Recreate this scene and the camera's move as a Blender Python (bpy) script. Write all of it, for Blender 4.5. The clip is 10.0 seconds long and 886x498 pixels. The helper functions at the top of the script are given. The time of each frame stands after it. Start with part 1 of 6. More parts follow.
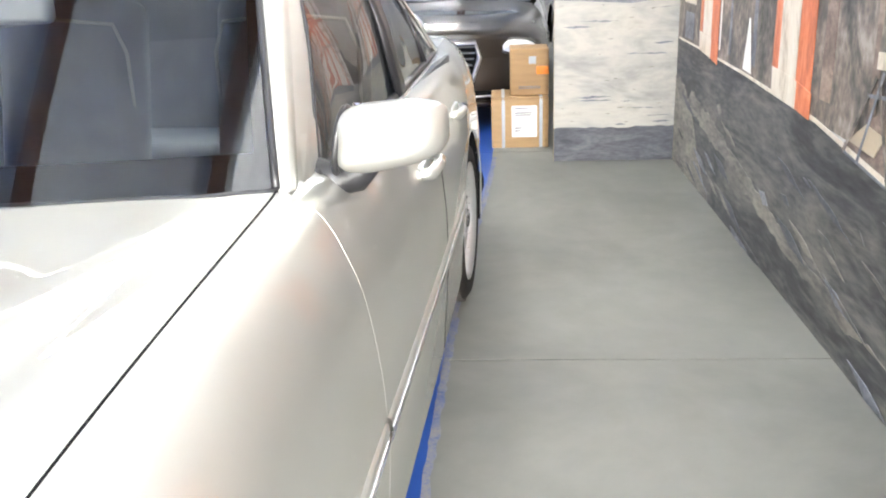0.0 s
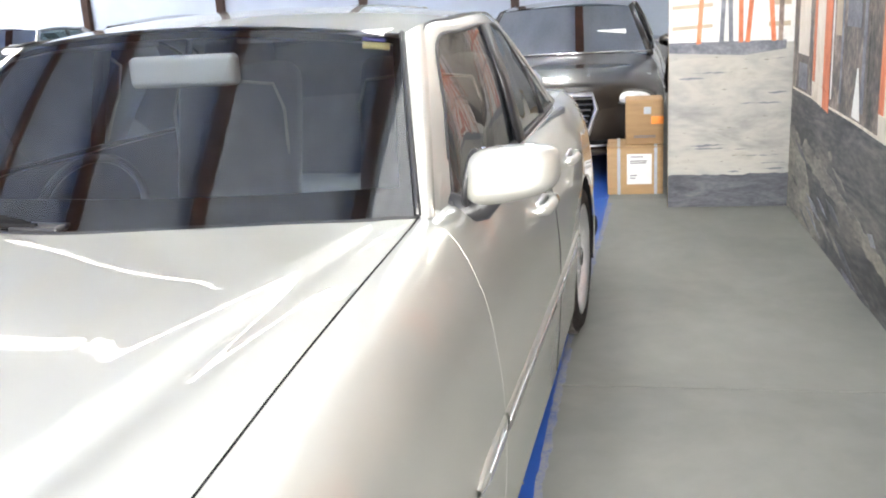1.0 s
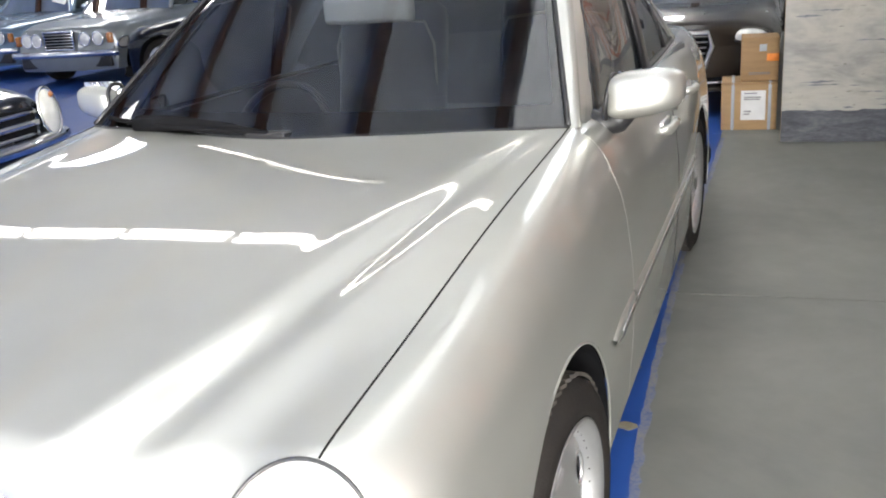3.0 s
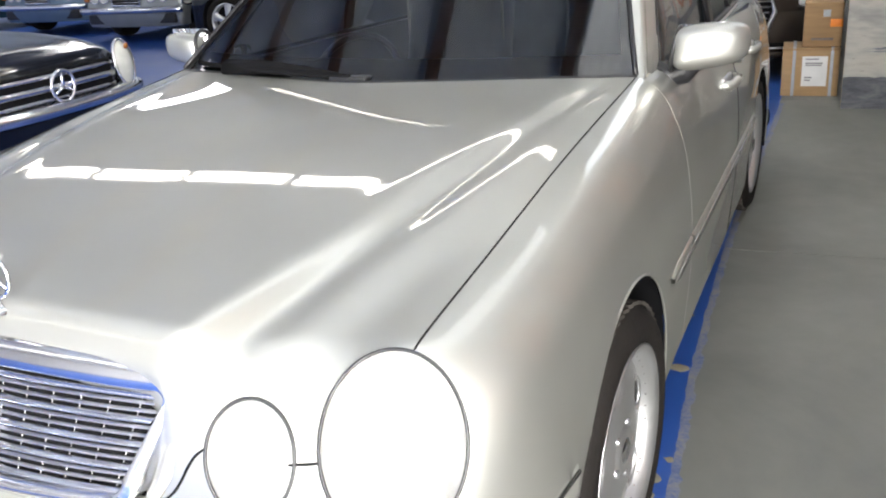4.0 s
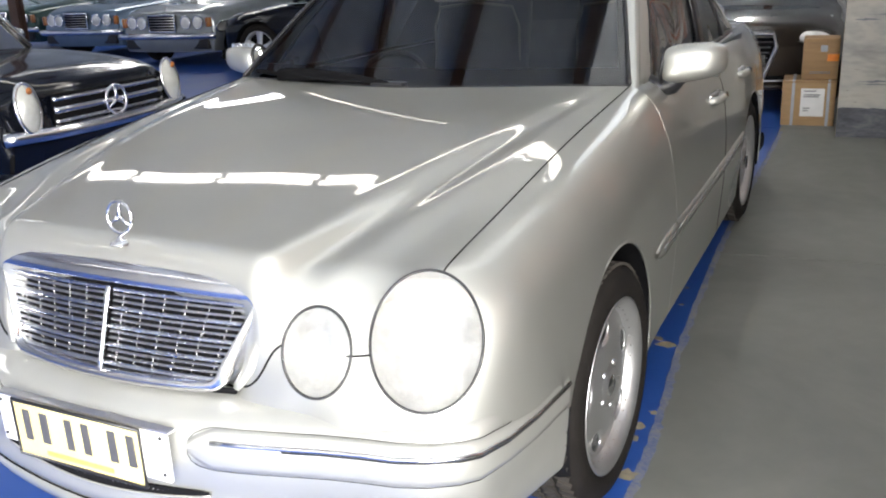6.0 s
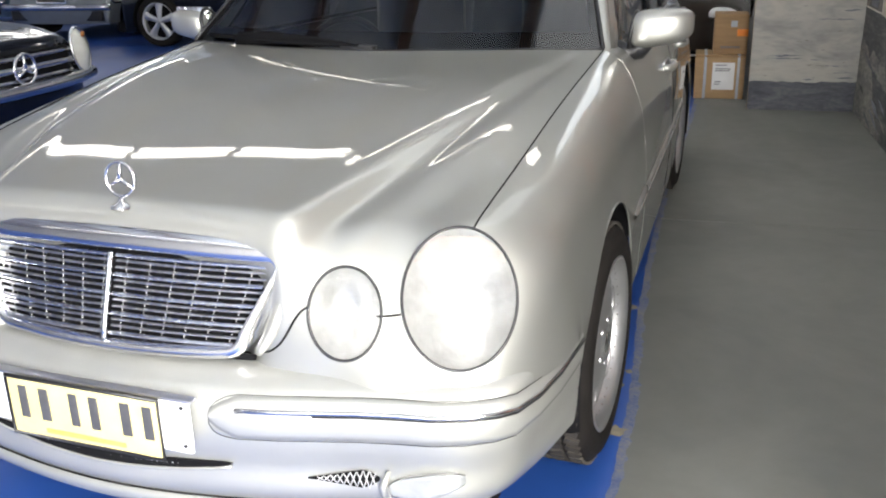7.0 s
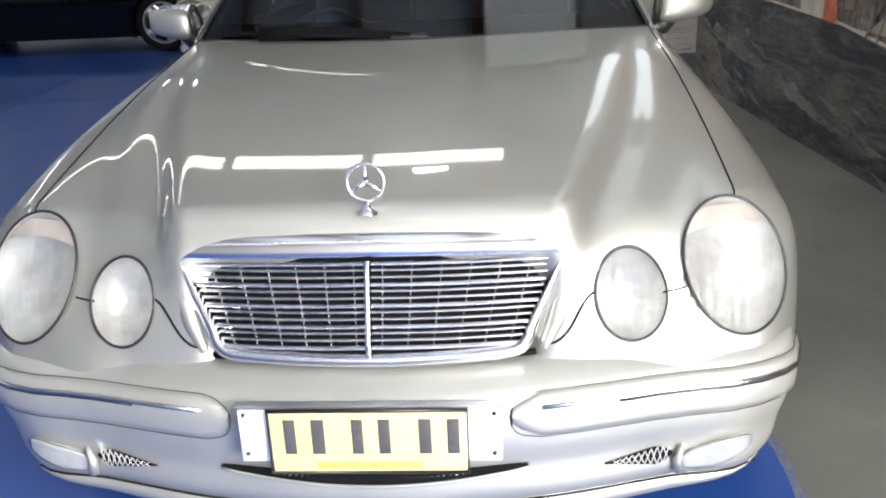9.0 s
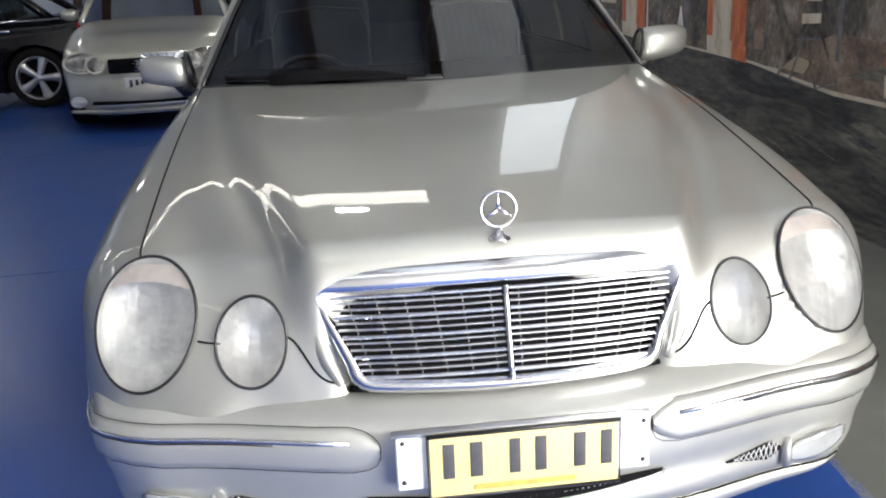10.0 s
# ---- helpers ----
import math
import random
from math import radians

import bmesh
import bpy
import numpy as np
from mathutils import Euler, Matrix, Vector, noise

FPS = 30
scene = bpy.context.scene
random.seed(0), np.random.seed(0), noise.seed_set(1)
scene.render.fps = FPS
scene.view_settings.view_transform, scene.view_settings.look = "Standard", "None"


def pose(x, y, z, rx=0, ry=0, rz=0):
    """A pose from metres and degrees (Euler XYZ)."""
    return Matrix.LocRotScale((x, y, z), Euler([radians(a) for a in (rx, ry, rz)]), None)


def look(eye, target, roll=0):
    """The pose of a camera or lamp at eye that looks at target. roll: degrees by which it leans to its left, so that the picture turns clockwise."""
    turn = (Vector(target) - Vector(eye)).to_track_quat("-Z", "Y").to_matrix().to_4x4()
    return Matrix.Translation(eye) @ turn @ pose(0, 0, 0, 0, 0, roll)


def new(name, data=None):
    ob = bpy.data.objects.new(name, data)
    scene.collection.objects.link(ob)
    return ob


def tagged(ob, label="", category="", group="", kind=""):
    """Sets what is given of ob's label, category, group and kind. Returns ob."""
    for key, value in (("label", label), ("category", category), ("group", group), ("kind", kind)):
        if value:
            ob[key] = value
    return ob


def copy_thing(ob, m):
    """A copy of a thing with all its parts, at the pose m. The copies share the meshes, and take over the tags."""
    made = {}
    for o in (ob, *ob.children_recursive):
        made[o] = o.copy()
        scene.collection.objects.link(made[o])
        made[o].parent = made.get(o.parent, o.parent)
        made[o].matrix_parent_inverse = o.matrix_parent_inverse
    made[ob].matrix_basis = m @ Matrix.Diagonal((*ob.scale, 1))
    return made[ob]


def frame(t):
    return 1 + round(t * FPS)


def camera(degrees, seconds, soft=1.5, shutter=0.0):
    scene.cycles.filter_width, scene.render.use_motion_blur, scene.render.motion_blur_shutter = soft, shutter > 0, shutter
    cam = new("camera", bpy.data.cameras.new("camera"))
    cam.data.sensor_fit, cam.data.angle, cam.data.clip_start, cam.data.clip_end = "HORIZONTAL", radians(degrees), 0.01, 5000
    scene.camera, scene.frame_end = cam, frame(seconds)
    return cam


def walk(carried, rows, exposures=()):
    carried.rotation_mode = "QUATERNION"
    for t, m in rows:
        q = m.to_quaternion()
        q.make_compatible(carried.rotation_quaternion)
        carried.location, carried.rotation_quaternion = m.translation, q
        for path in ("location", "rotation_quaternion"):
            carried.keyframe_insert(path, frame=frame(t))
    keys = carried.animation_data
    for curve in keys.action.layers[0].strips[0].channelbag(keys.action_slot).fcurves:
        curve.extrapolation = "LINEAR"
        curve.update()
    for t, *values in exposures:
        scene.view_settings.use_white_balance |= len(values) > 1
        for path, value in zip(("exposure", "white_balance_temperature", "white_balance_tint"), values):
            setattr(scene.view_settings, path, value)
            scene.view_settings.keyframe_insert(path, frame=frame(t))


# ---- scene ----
cam = camera(52.2, 10.0, soft=2.0)
PATH = [
    (0, (1.237, 0.256, 1.372), (0.956, 2.131, 0.733), -2.0),
    (0.5, (1.211, 0.120, 1.395), (0.847, 2.014, 0.865), -2.3),
    (1, (1.298, -0.063, 1.410), (0.761, 1.792, 0.889), -3.4),
    (1.5, (1.386, -0.273, 1.431), (0.765, 1.540, 0.858), -3.9),
    (2, (1.377, -0.407, 1.441), (0.729, 1.385, 0.834), -3.9),
    (3.5, (1.315, -0.638, 1.439), (0.519, 1.080, 0.796), -4.3),
    (4, (1.336, -0.739, 1.422), (0.502, 0.943, 0.735), -3.7),
    (4.5, (1.423, -0.842, 1.412), (0.534, 0.799, 0.695), -2.9),
    (5, (1.499, -0.953, 1.399), (0.542, 0.686, 0.767), -2.7),
    (5.5, (1.522, -1.065, 1.422), (0.549, 0.581, 0.832), -2.1),
    (6, (1.522, -1.177, 1.409), (0.651, 0.515, 0.794), -2.6),
    (7.5, (1.035, -1.330, 1.360), (0.498, 0.473, 0.681), -0.8),
    (8, (0.804, -1.406, 1.373), (0.396, 0.432, 0.698), -1.2),
    (8.5, (0.550, -1.442, 1.372), (0.263, 0.436, 0.749), -1.9),
    (9, (0.262, -1.458, 1.373), (0.132, 0.411, 0.679), -2.5),
    (9.5, (-0.015, -1.502, 1.362), (0.024, 0.373, 0.668), -2.7),
    (10, (-0.300, -1.518, 1.371), (-0.099, 0.378, 0.765), -2.5),
]
EXPOSURES = [(0.0, 2.2), (1.0, 1.9), (2.1, 1.38), (3.4, 1.10), (4.5, 0.76), (5.5, 0.60), (6.2, 0.46), (7.5, 0.21), (8.1, 0.07), (8.5, 0.06), (9.0, 0.14), (9.5, 0.0), (10.0, -0.04)]
walk(cam, [(t, look(eye, target, roll)) for t, eye, target, roll in PATH], EXPOSURES)

# ---- the room's axes: the car stands a little askew in the hall ----
CORNER = Vector((1.884, 6.156, 0.0))
ROOM = Matrix.Translation(CORNER) @ Matrix.Rotation(radians(4.5), 4, "Z")


def room(x, y, z=0.0):
    """Hall coordinates: x across from the mural wall (negative into the hall), y along it."""
    return ROOM @ Vector((x, y, z))


# ---- world and lights ----
world = bpy.data.worlds.new("sky")
scene.world = world
world.use_nodes = True
wn = world.node_tree.nodes
sky = wn.new("ShaderNodeTexSky")
sky.sky_type, sky.sun_disc = "NISHITA", False
sky.sun_elevation, sky.sun_rotation = radians(48), radians(160)
wn["Background"].inputs["Strength"].default_value = 0.08
world.node_tree.links.new(sky.outputs[0], wn["Background"].inputs["Color"])

sun = new("sun", bpy.data.lights.new("sun", "SUN"))
sun.data.energy, sun.data.angle, sun.data.color = 6.5, radians(0.5), (1.0, 0.95, 0.88)
sun.matrix_world = look((12, 4, 14), (8, -2, 0))


def area(name, m, sx, sy, watts, colour=(1, 1, 1)):
    lamp = new(name, bpy.data.lights.new(name, "AREA"))
    lamp.data.shape, lamp.data.size, lamp.data.size_y = "RECTANGLE", sx, sy
    lamp.data.energy, lamp.data.color = watts, colour
    lamp.matrix_world = m
    return lamp


# daylight entering by the open roller door in the mural wall
area("door_daylight", look(room(.10, -9.6, 1.75), room(-4.0, -8.6, 1.2)), 3.5, 3.2, 1000, (1.0, 0.978, 0.94))
# lamp of an added window above the partition, for the hood's bright reflection
area("added_window_fill", look(room(-.386, -.012, 3.45), room(-.386, -4.0, 3.45)), .62, 1.92, 6.2, (0.88, 0.95, 1.0))
# added roof lights, unseen, as fill: centre across and along the hall, width, length, watts
ADDED_ROOF_LIGHTS = [(-10.5, -3.0, .9, 4.8, 50), (-14.5, -3.0, .9, 4.8, 50), (-16.8, -6.5, .9, 4.8, 50), (-14.5, 5.0, .9, 4.8, 50), (-13.5, 9.6, .9, 4.8, 120), (-.85, -7.6, 1.2, 2.2, 9)]
SHEET_LIGHT = (-.80, -3.25, 1.44, 5.9, 0)
for rx, ry, rw, rl, watts in ADDED_ROOF_LIGHTS:
    area("added_roof_fill", look(room(rx, ry, 5.38), room(rx, ry, 0)), rw - .04, rl - .04, watts, (1.0, 0.985, 0.95))


# ---- materials ----
def nodes_of(name):
    m = bpy.data.materials.new(name)
    m.use_nodes = True
    nt = m.node_tree
    return m, nt, nt.nodes["Principled BSDF"]


def mat(name, col, rough=0.5, metal=0.0, var=0.08, scale=6.0, bump=0.0, bscale=80.0, coat=0.0, col2=None, spread=0.5,
        rvar=0.08, coat_rough=0.03, detail=6.0, spec=0.5, pieces=0.0, stretch=(1, 1, 1)):
    """A paint, plastic, metal or stone: two scales of noise in colour, gloss and relief."""
    m, nt, p = nodes_of(name)
    N, L = nt.nodes, nt.links
    co = N.new("ShaderNodeTexCoord")
    mp = N.new("ShaderNodeMapping")
    mp.inputs["Scale"].default_value = stretch
    L.new(co.outputs["Object"], mp.inputs["Vector"])
    big = N.new("ShaderNodeTexNoise")
    big.inputs["Scale"].default_value, big.inputs["Detail"].default_value = scale, detail
    L.new(mp.outputs[0], big.inputs["Vector"])
    small = N.new("ShaderNodeTexNoise")
    small.inputs["Scale"].default_value, small.inputs["Detail"].default_value = bscale, 3.0
    L.new(mp.outputs[0], small.inputs["Vector"])
    ramp = N.new("ShaderNodeValToRGB")
    c2 = col2 or tuple(max(0.0, c * (1 - 3 * var)) for c in col)
    c1 = col if col2 else tuple(min(1.0, c * (1 + var)) for c in col)
    ramp.color_ramp.elements[0].position, ramp.color_ramp.elements[1].position = 0.5 - spread / 2, 0.5 + spread / 2
    ramp.color_ramp.elements[0].color, ramp.color_ramp.elements[1].color = (*c2, 1), (*c1, 1)
    mixn = N.new("ShaderNodeMath")
    mixn.operation = "MULTIPLY_ADD"
    mixn.inputs[1].default_value = 0.25
    L.new(small.outputs["Fac"], mixn.inputs[0])
    sub = N.new("ShaderNodeMath")
    sub.operation = "SUBTRACT"
    sub.inputs[1].default_value = 0.125
    L.new(big.outputs["Fac"], sub.inputs[0])
    L.new(sub.outputs[0], mixn.inputs[2])
    L.new(mixn.outputs[0], ramp.inputs["Fac"])
    out = ramp.outputs["Color"]
    if pieces:
        info = N.new("ShaderNodeObjectInfo")
        hsv = N.new("ShaderNodeHueSaturation")
        ma = N.new("ShaderNodeMapRange")
        ma.inputs["To Min"].default_value, ma.inputs["To Max"].default_value = 1 - pieces, 1 + pieces
        L.new(info.outputs["Random"], ma.inputs["Value"])
        L.new(ma.outputs[0], hsv.inputs["Value"])
        L.new(out, hsv.inputs["Color"])
        out = hsv.outputs["Color"]
    L.new(out, p.inputs["Base Color"])
    rr = N.new("ShaderNodeMapRange")
    rr.inputs["To Min"].default_value, rr.inputs["To Max"].default_value = max(0.02, rough - rvar), min(1.0, rough + rvar)
    L.new(big.outputs["Fac"], rr.inputs["Value"])
    L.new(rr.outputs[0], p.inputs["Roughness"])
    p.inputs["Metallic"].default_value = metal
    p.inputs["Coat Weight"].default_value, p.inputs["Coat Roughness"].default_value = coat, coat_rough
    p.inputs["Specular IOR Level"].default_value = spec
    if bump:
        b = N.new("ShaderNodeBump")
        b.inputs["Strength"].default_value, b.inputs["Distance"].default_value = bump, 0.01
        L.new(small.outputs["Fac"], b.inputs["Height"])
        L.new(b.outputs[0], p.inputs["Normal"])
    return m


def painterly(name, stops, scale=3.0, stretch=(1, 1, 3), rough=0.6, fleck=0.35, warp=1.2, bump=0.06):
    """Brushed paint or worn stone: several colours mixed by a warped noise, with fine brush streaks over it."""
    m, nt, p = nodes_of(name)
    N, L = nt.nodes, nt.links
    co, mp = N.new("ShaderNodeTexCoord"), N.new("ShaderNodeMapping")
    mp.inputs["Scale"].default_value = stretch
    L.new(co.outputs["Object"], mp.inputs["Vector"])
    big, fine, add = N.new("ShaderNodeTexNoise"), N.new("ShaderNodeTexNoise"), N.new("ShaderNodeMath")
    big.inputs["Scale"].default_value, big.inputs["Detail"].default_value, big.inputs["Roughness"].default_value = scale, 9.0, 0.62
    big.inputs["Distortion"].default_value = warp
    fine.inputs["Scale"].default_value, fine.inputs["Detail"].default_value = scale * 9, 4.0
    L.new(mp.outputs[0], big.inputs["Vector"])
    L.new(mp.outputs[0], fine.inputs["Vector"])
    add.operation = "MULTIPLY_ADD"
    add.inputs[1].default_value = fleck
    L.new(fine.outputs["Fac"], add.inputs[0])
    off = N.new("ShaderNodeMath")
    off.operation = "SUBTRACT"
    off.inputs[1].default_value = fleck / 2
    L.new(big.outputs["Fac"], off.inputs[0])
    L.new(off.outputs[0], add.inputs[2])
    ramp = N.new("ShaderNodeValToRGB")
    el = ramp.color_ramp.elements
    while len(el) < len(stops):
        el.new(0.5)
    for e, (at, col) in zip(el, stops):
        e.position, e.color = at, (*col, 1)
    L.new(add.outputs[0], ramp.inputs["Fac"])
    L.new(ramp.outputs["Color"], p.inputs["Base Color"])
    rr = N.new("ShaderNodeMapRange")
    rr.inputs["To Min"].default_value, rr.inputs["To Max"].default_value = rough - 0.12, min(1.0, rough + 0.12)
    L.new(big.outputs["Fac"], rr.inputs["Value"])
    L.new(rr.outputs[0], p.inputs["Roughness"])
    b = N.new("ShaderNodeBump")
    b.inputs["Strength"].default_value, b.inputs["Distance"].default_value = bump, 0.01
    L.new(fine.outputs["Fac"], b.inputs["Height"])
    L.new(b.outputs[0], p.inputs["Normal"])
    return m


def glass(name, tint=(0.9, 0.95, 0.93), rough=0.0, ior=1.45, flutes=0.0):
    m, nt, p = nodes_of(name)
    p.inputs["Base Color"].default_value = (*tint, 1)
    p.inputs["Transmission Weight"].default_value, p.inputs["Roughness"].default_value, p.inputs["IOR"].default_value = 1.0, rough, ior
    if flutes:
        co, wave, b = nt.nodes.new("ShaderNodeTexCoord"), nt.nodes.new("ShaderNodeTexWave"), nt.nodes.new("ShaderNodeBump")
        wave.bands_direction, wave.inputs["Scale"].default_value, wave.inputs["Distortion"].default_value = "X", flutes, 0.4
        b.inputs["Strength"].default_value, b.inputs["Distance"].default_value = 0.30, 0.004
        nt.links.new(co.outputs["Object"], wave.inputs["Vector"])
        nt.links.new(wave.outputs["Fac"], b.inputs["Height"])
        nt.links.new(b.outputs[0], p.inputs["Normal"])
    return m


def pane(name, tint, reflect=0.06, rough=0.0):
    """A thin car window: clear tinted pane, that reflects as glass does at its angle."""
    m, nt, p = nodes_of(name)
    N, L = nt.nodes, nt.links
    tr, gl, fr, mx = N.new("ShaderNodeBsdfTransparent"), N.new("ShaderNodeBsdfGlossy"), N.new("ShaderNodeFresnel"), N.new("ShaderNodeMixShader")
    tr.inputs["Color"].default_value = (*tint, 1)
    gl.inputs["Roughness"].default_value = rough
    fr.inputs["IOR"].default_value = 1.82 if reflect > 0.05 else 1.5
    L.new(fr.outputs[0], mx.inputs["Fac"])
    L.new(tr.outputs[0], mx.inputs[1])
    L.new(gl.outputs[0], mx.inputs[2])
    L.new(mx.outputs[0], N["Material Output"].inputs["Surface"])
    return m


def lit(name, col, strength):
    m, nt, p = nodes_of(name)
    p.inputs["Base Color"].default_value = (*col, 1)
    p.inputs["Emission Color"].default_value, p.inputs["Emission Strength"].default_value = (*col, 1), strength
    return m


SILVER = mat("silver_metallic_paint", (0.431, 0.433, 0.402), 0.43, 0.76, 0.03, 3.0, 0.02, 900, coat=1.0, rvar=0.03, coat_rough=0.012)
BUMPER = mat("silver_bumper_paint", (0.460, 0.462, 0.435), 0.44, 0.6, 0.04, 5.0, 0.02, 900, coat=0.9, rvar=0.05, coat_rough=0.02)
for paint in (SILVER, BUMPER):
    paint.node_tree.nodes["Principled BSDF"].inputs["Coat IOR"].default_value = 1.65
CHROME = mat("chrome", (0.80, 0.80, 0.82), 0.15, 1.0, 0.03, 10, 0.0, rvar=0.04)
DULL_CHROME = mat("brushed_bright_trim", (0.66, 0.66, 0.68), 0.30, 1.0, 0.05, 14, 0.03, 240, rvar=0.06)
ALLOY = mat("alloy_wheel_lacquer", (0.60, 0.60, 0.61), 0.36, 0.9, 0.04, 8, 0.02, 300, coat=0.6)
BLACK_TRIM = mat("black_trim", (0.018, 0.018, 0.02), 0.38, 0, 0.1, 30, 0.05, 300)
DARK = mat("dark_cavity", (0.006, 0.006, 0.007), 0.85, 0, 0.1, 20, 0.05, 90, spec=0.1)
RUBBER = mat("tyre_rubber", (0.014, 0.012, 0.011), 0.8, 0, 0.12, 12, 0.15, 160, spec=0.15)
TREAD = mat("tyre_tread", (0.050, 0.045, 0.040), 0.85, 0, 0.15, 20, 0.3, 120, spec=0.15)
LEATHER = mat("grey_leather", (0.27, 0.29, 0.34), 0.5, 0, 0.08, 9, 0.0, 160)
CABIN = mat("dark_cabin_plastic", (0.085, 0.09, 0.10), 0.6, 0, 0.1, 12, 0.0, 260)
HEADLINER = mat("grey_headliner", (0.50, 0.50, 0.51), 0.9, 0, 0.06, 14, 0.1, 300)
WOOD_RIM = mat("steering_wheel_leather", (0.03, 0.03, 0.034), 0.35, 0, 0.1, 20, 0.08, 200)
LENS = glass("headlamp_glass", (0.97, 0.975, 0.96), 0.17, 1.28, flutes=14)
FOG_GLASS = mat("fog_lamp_glass", (0.36, 0.37, 0.38), 0.16, 0.2, 0.06, 20, 0.15, 50, coat=0.7)
REFLECTOR = mat("lamp_reflector", (0.76, 0.76, 0.75), 0.36, 0.45, 0.10, 18, 0.8, 22)
AMBER = mat("amber_reflector", (0.78, 0.71, 0.67), 0.42, 0.4, 0.05, 20)
SCREEN_GLASS = pane("windscreen_glass", (0.92, 0.95, 0.95), 0.1)
SIDE_GLASS = pane("side_window_glass", (0.66, 0.72, 0.70), 0.1)
FAR_GLASS = pane("parked_car_glass", (0.22, 0.27, 0.27), 0.1)
MIRROR = mat("mirror_silvering", (0.9, 0.9, 0.9), 0.03, 1.0, 0.01, 3, rvar=0.01)
PLATE = mat("yellow_number_plate", (0.69, 0.575, 0.225), 0.42, 0, 0.05, 14, 0.04, 200, col2=(0.64, 0.55, 0.29))
PLATE_INK = mat("plate_characters", (0.07, 0.07, 0.075), 0.45, 0, 0.08, 40)
WHITE_PLASTIC = mat("white_plastic", (0.80, 0.80, 0.80), 0.35, 0, 0.03, 8, 0.02, 160)
PAPER = mat("white_paper", (0.80, 0.80, 0.79), 0.7, 0, 0.03, 10, 0.03, 120)
INK = mat("grey_print", (0.22, 0.22, 0.23), 0.7, 0, 0.1, 30)
CARD = mat("brown_cardboard", (0.42, 0.27, 0.135), 0.75, 0, 0.07, 5, 0.06, 110, stretch=(1, 1, 6))
CARD_DARK = mat("darker_cardboard", (0.36, 0.225, 0.11), 0.78, 0, 0.08, 5, 0.06, 110, stretch=(1, 1, 6))
TAPE = mat("grey_blue_strap", (0.38, 0.42, 0.47), 0.35, 0, 0.05, 20)
ORANGE = mat("orange_sticker", (0.85, 0.25, 0.02), 0.5, 0, 0.05, 20)
BLUE_FLOOR = painterly("blue_epoxy_floor", [(.25, (.016, .056, .235)), (.45, (.020, .070, .29)), (.60, (.023, .080, .325)), (.80, (.030, .092, .345))], 0.9, (1, 1, 1), 0.34, 0.12, 0.3, 0.004)
CONCRETE = painterly("grey_concrete", [(.30, (.103, .107, .097)), (.42, (.128, .131, .118)), (.55, (.157, .159, .144)), (.72, (.190, .192, .176))], 0.9, (1, 1, 1), 0.6, 0.16, 0.6, 0.10)
FADED_BLUE = painterly("faded_blue_floor_paint", [(.30, (.05, .08, .20)), (.48, (.12, .14, .22)), (.60, (.17, .175, .20)), (.75, (.20, .20, .19))], 9.0, (1, 1, 1), 0.6, 0.5)
WORN = mat("worn_bare_floor_patch", (0.25, 0.22, 0.155), 0.7, 0, 0.1, 30, 0.1, 90)
JOINT = mat("floor_joint_filler", (0.055, 0.055, 0.05), 0.8, 0, 0.1, 30)
WALL_BLUE = mat("pale_blue_wall_paint", (0.70, 0.77, 0.87), 0.6, 0, 0.04, 1.2, 0.03, 60)
WALL_WHITE = mat("off_white_wall_paint", (0.70, 0.69, 0.66), 0.65, 0, 0.05, 1.2, 0.04, 60)
ROOF = mat("blue_roof_lining", (0.61, 0.665, 0.70), 0.55, 0, 0.1, 1.5, 0.05, 30)
ROOF_GREY = mat("corrugated_roof_sheet", (0.64, 0.67, 0.72), 0.5, 0.0, 0.08, 2.0, 0.05, 60)
lets = ROOF_GREY.node_tree
through_sheet, sheet_mix = lets.nodes.new("ShaderNodeBsdfTranslucent"), lets.nodes.new("ShaderNodeMixShader")
through_sheet.inputs["Color"].default_value, sheet_mix.inputs["Fac"].default_value = (.80, .84, .86, 1), .7
lets.links.new(lets.nodes["Principled BSDF"].outputs[0], sheet_mix.inputs[1])
lets.links.new(through_sheet.outputs[0], sheet_mix.inputs[2])
lets.links.new(sheet_mix.outputs[0], lets.nodes["Material Output"].inputs["Surface"])
RUST = mat("red_oxide_steel", (0.13, 0.058, 0.035), 0.6, 0, 0.15, 5, 0.1, 90)
COLUMN = mat("brown_steel_column", (0.075, 0.04, 0.028), 0.55, 0, 0.12, 5, 0.1, 90)
PLY = mat("plywood_edge", (0.52, 0.38, 0.20), 0.7, 0, 0.1, 30, 0.1, 90, stretch=(1, 1, 0.2))
TUBE = lit("fluorescent_tube", (1.0, 0.955, 0.86), 4.6)
HIGHBAY = lit("high_bay_lens", (1.0, 0.99, 0.95), 75.0)
# the mural's paints
M_ROAD = painterly("mural_road_paint", [(.30, (.026, .027, .031)), (.44, (.062, .063, .068)), (.55, (.125, .124, .12)), (.66, (.20, .193, .175)), (.80, (.08, .08, .084))], 2.2, (1, .5, 2.4))
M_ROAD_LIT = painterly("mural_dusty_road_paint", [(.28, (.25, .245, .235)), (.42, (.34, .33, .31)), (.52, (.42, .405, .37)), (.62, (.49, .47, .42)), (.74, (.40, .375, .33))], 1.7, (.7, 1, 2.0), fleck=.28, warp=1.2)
M_EARTH = painterly("mural_earth_paint", [(.28, (.09, .09, .088)), (.42, (.17, .163, .148)), (.55, (.26, .245, .21)), (.70, (.36, .335, .28))], 3.4, (1, .5, 2.0), fleck=.5)
M_BASE = painterly("mural_dark_base_paint", [(.30, (.05, .052, .062)), (.50, (.095, .10, .118)), (.70, (.17, .17, .18))], 4.0, (.8, 1, 3))
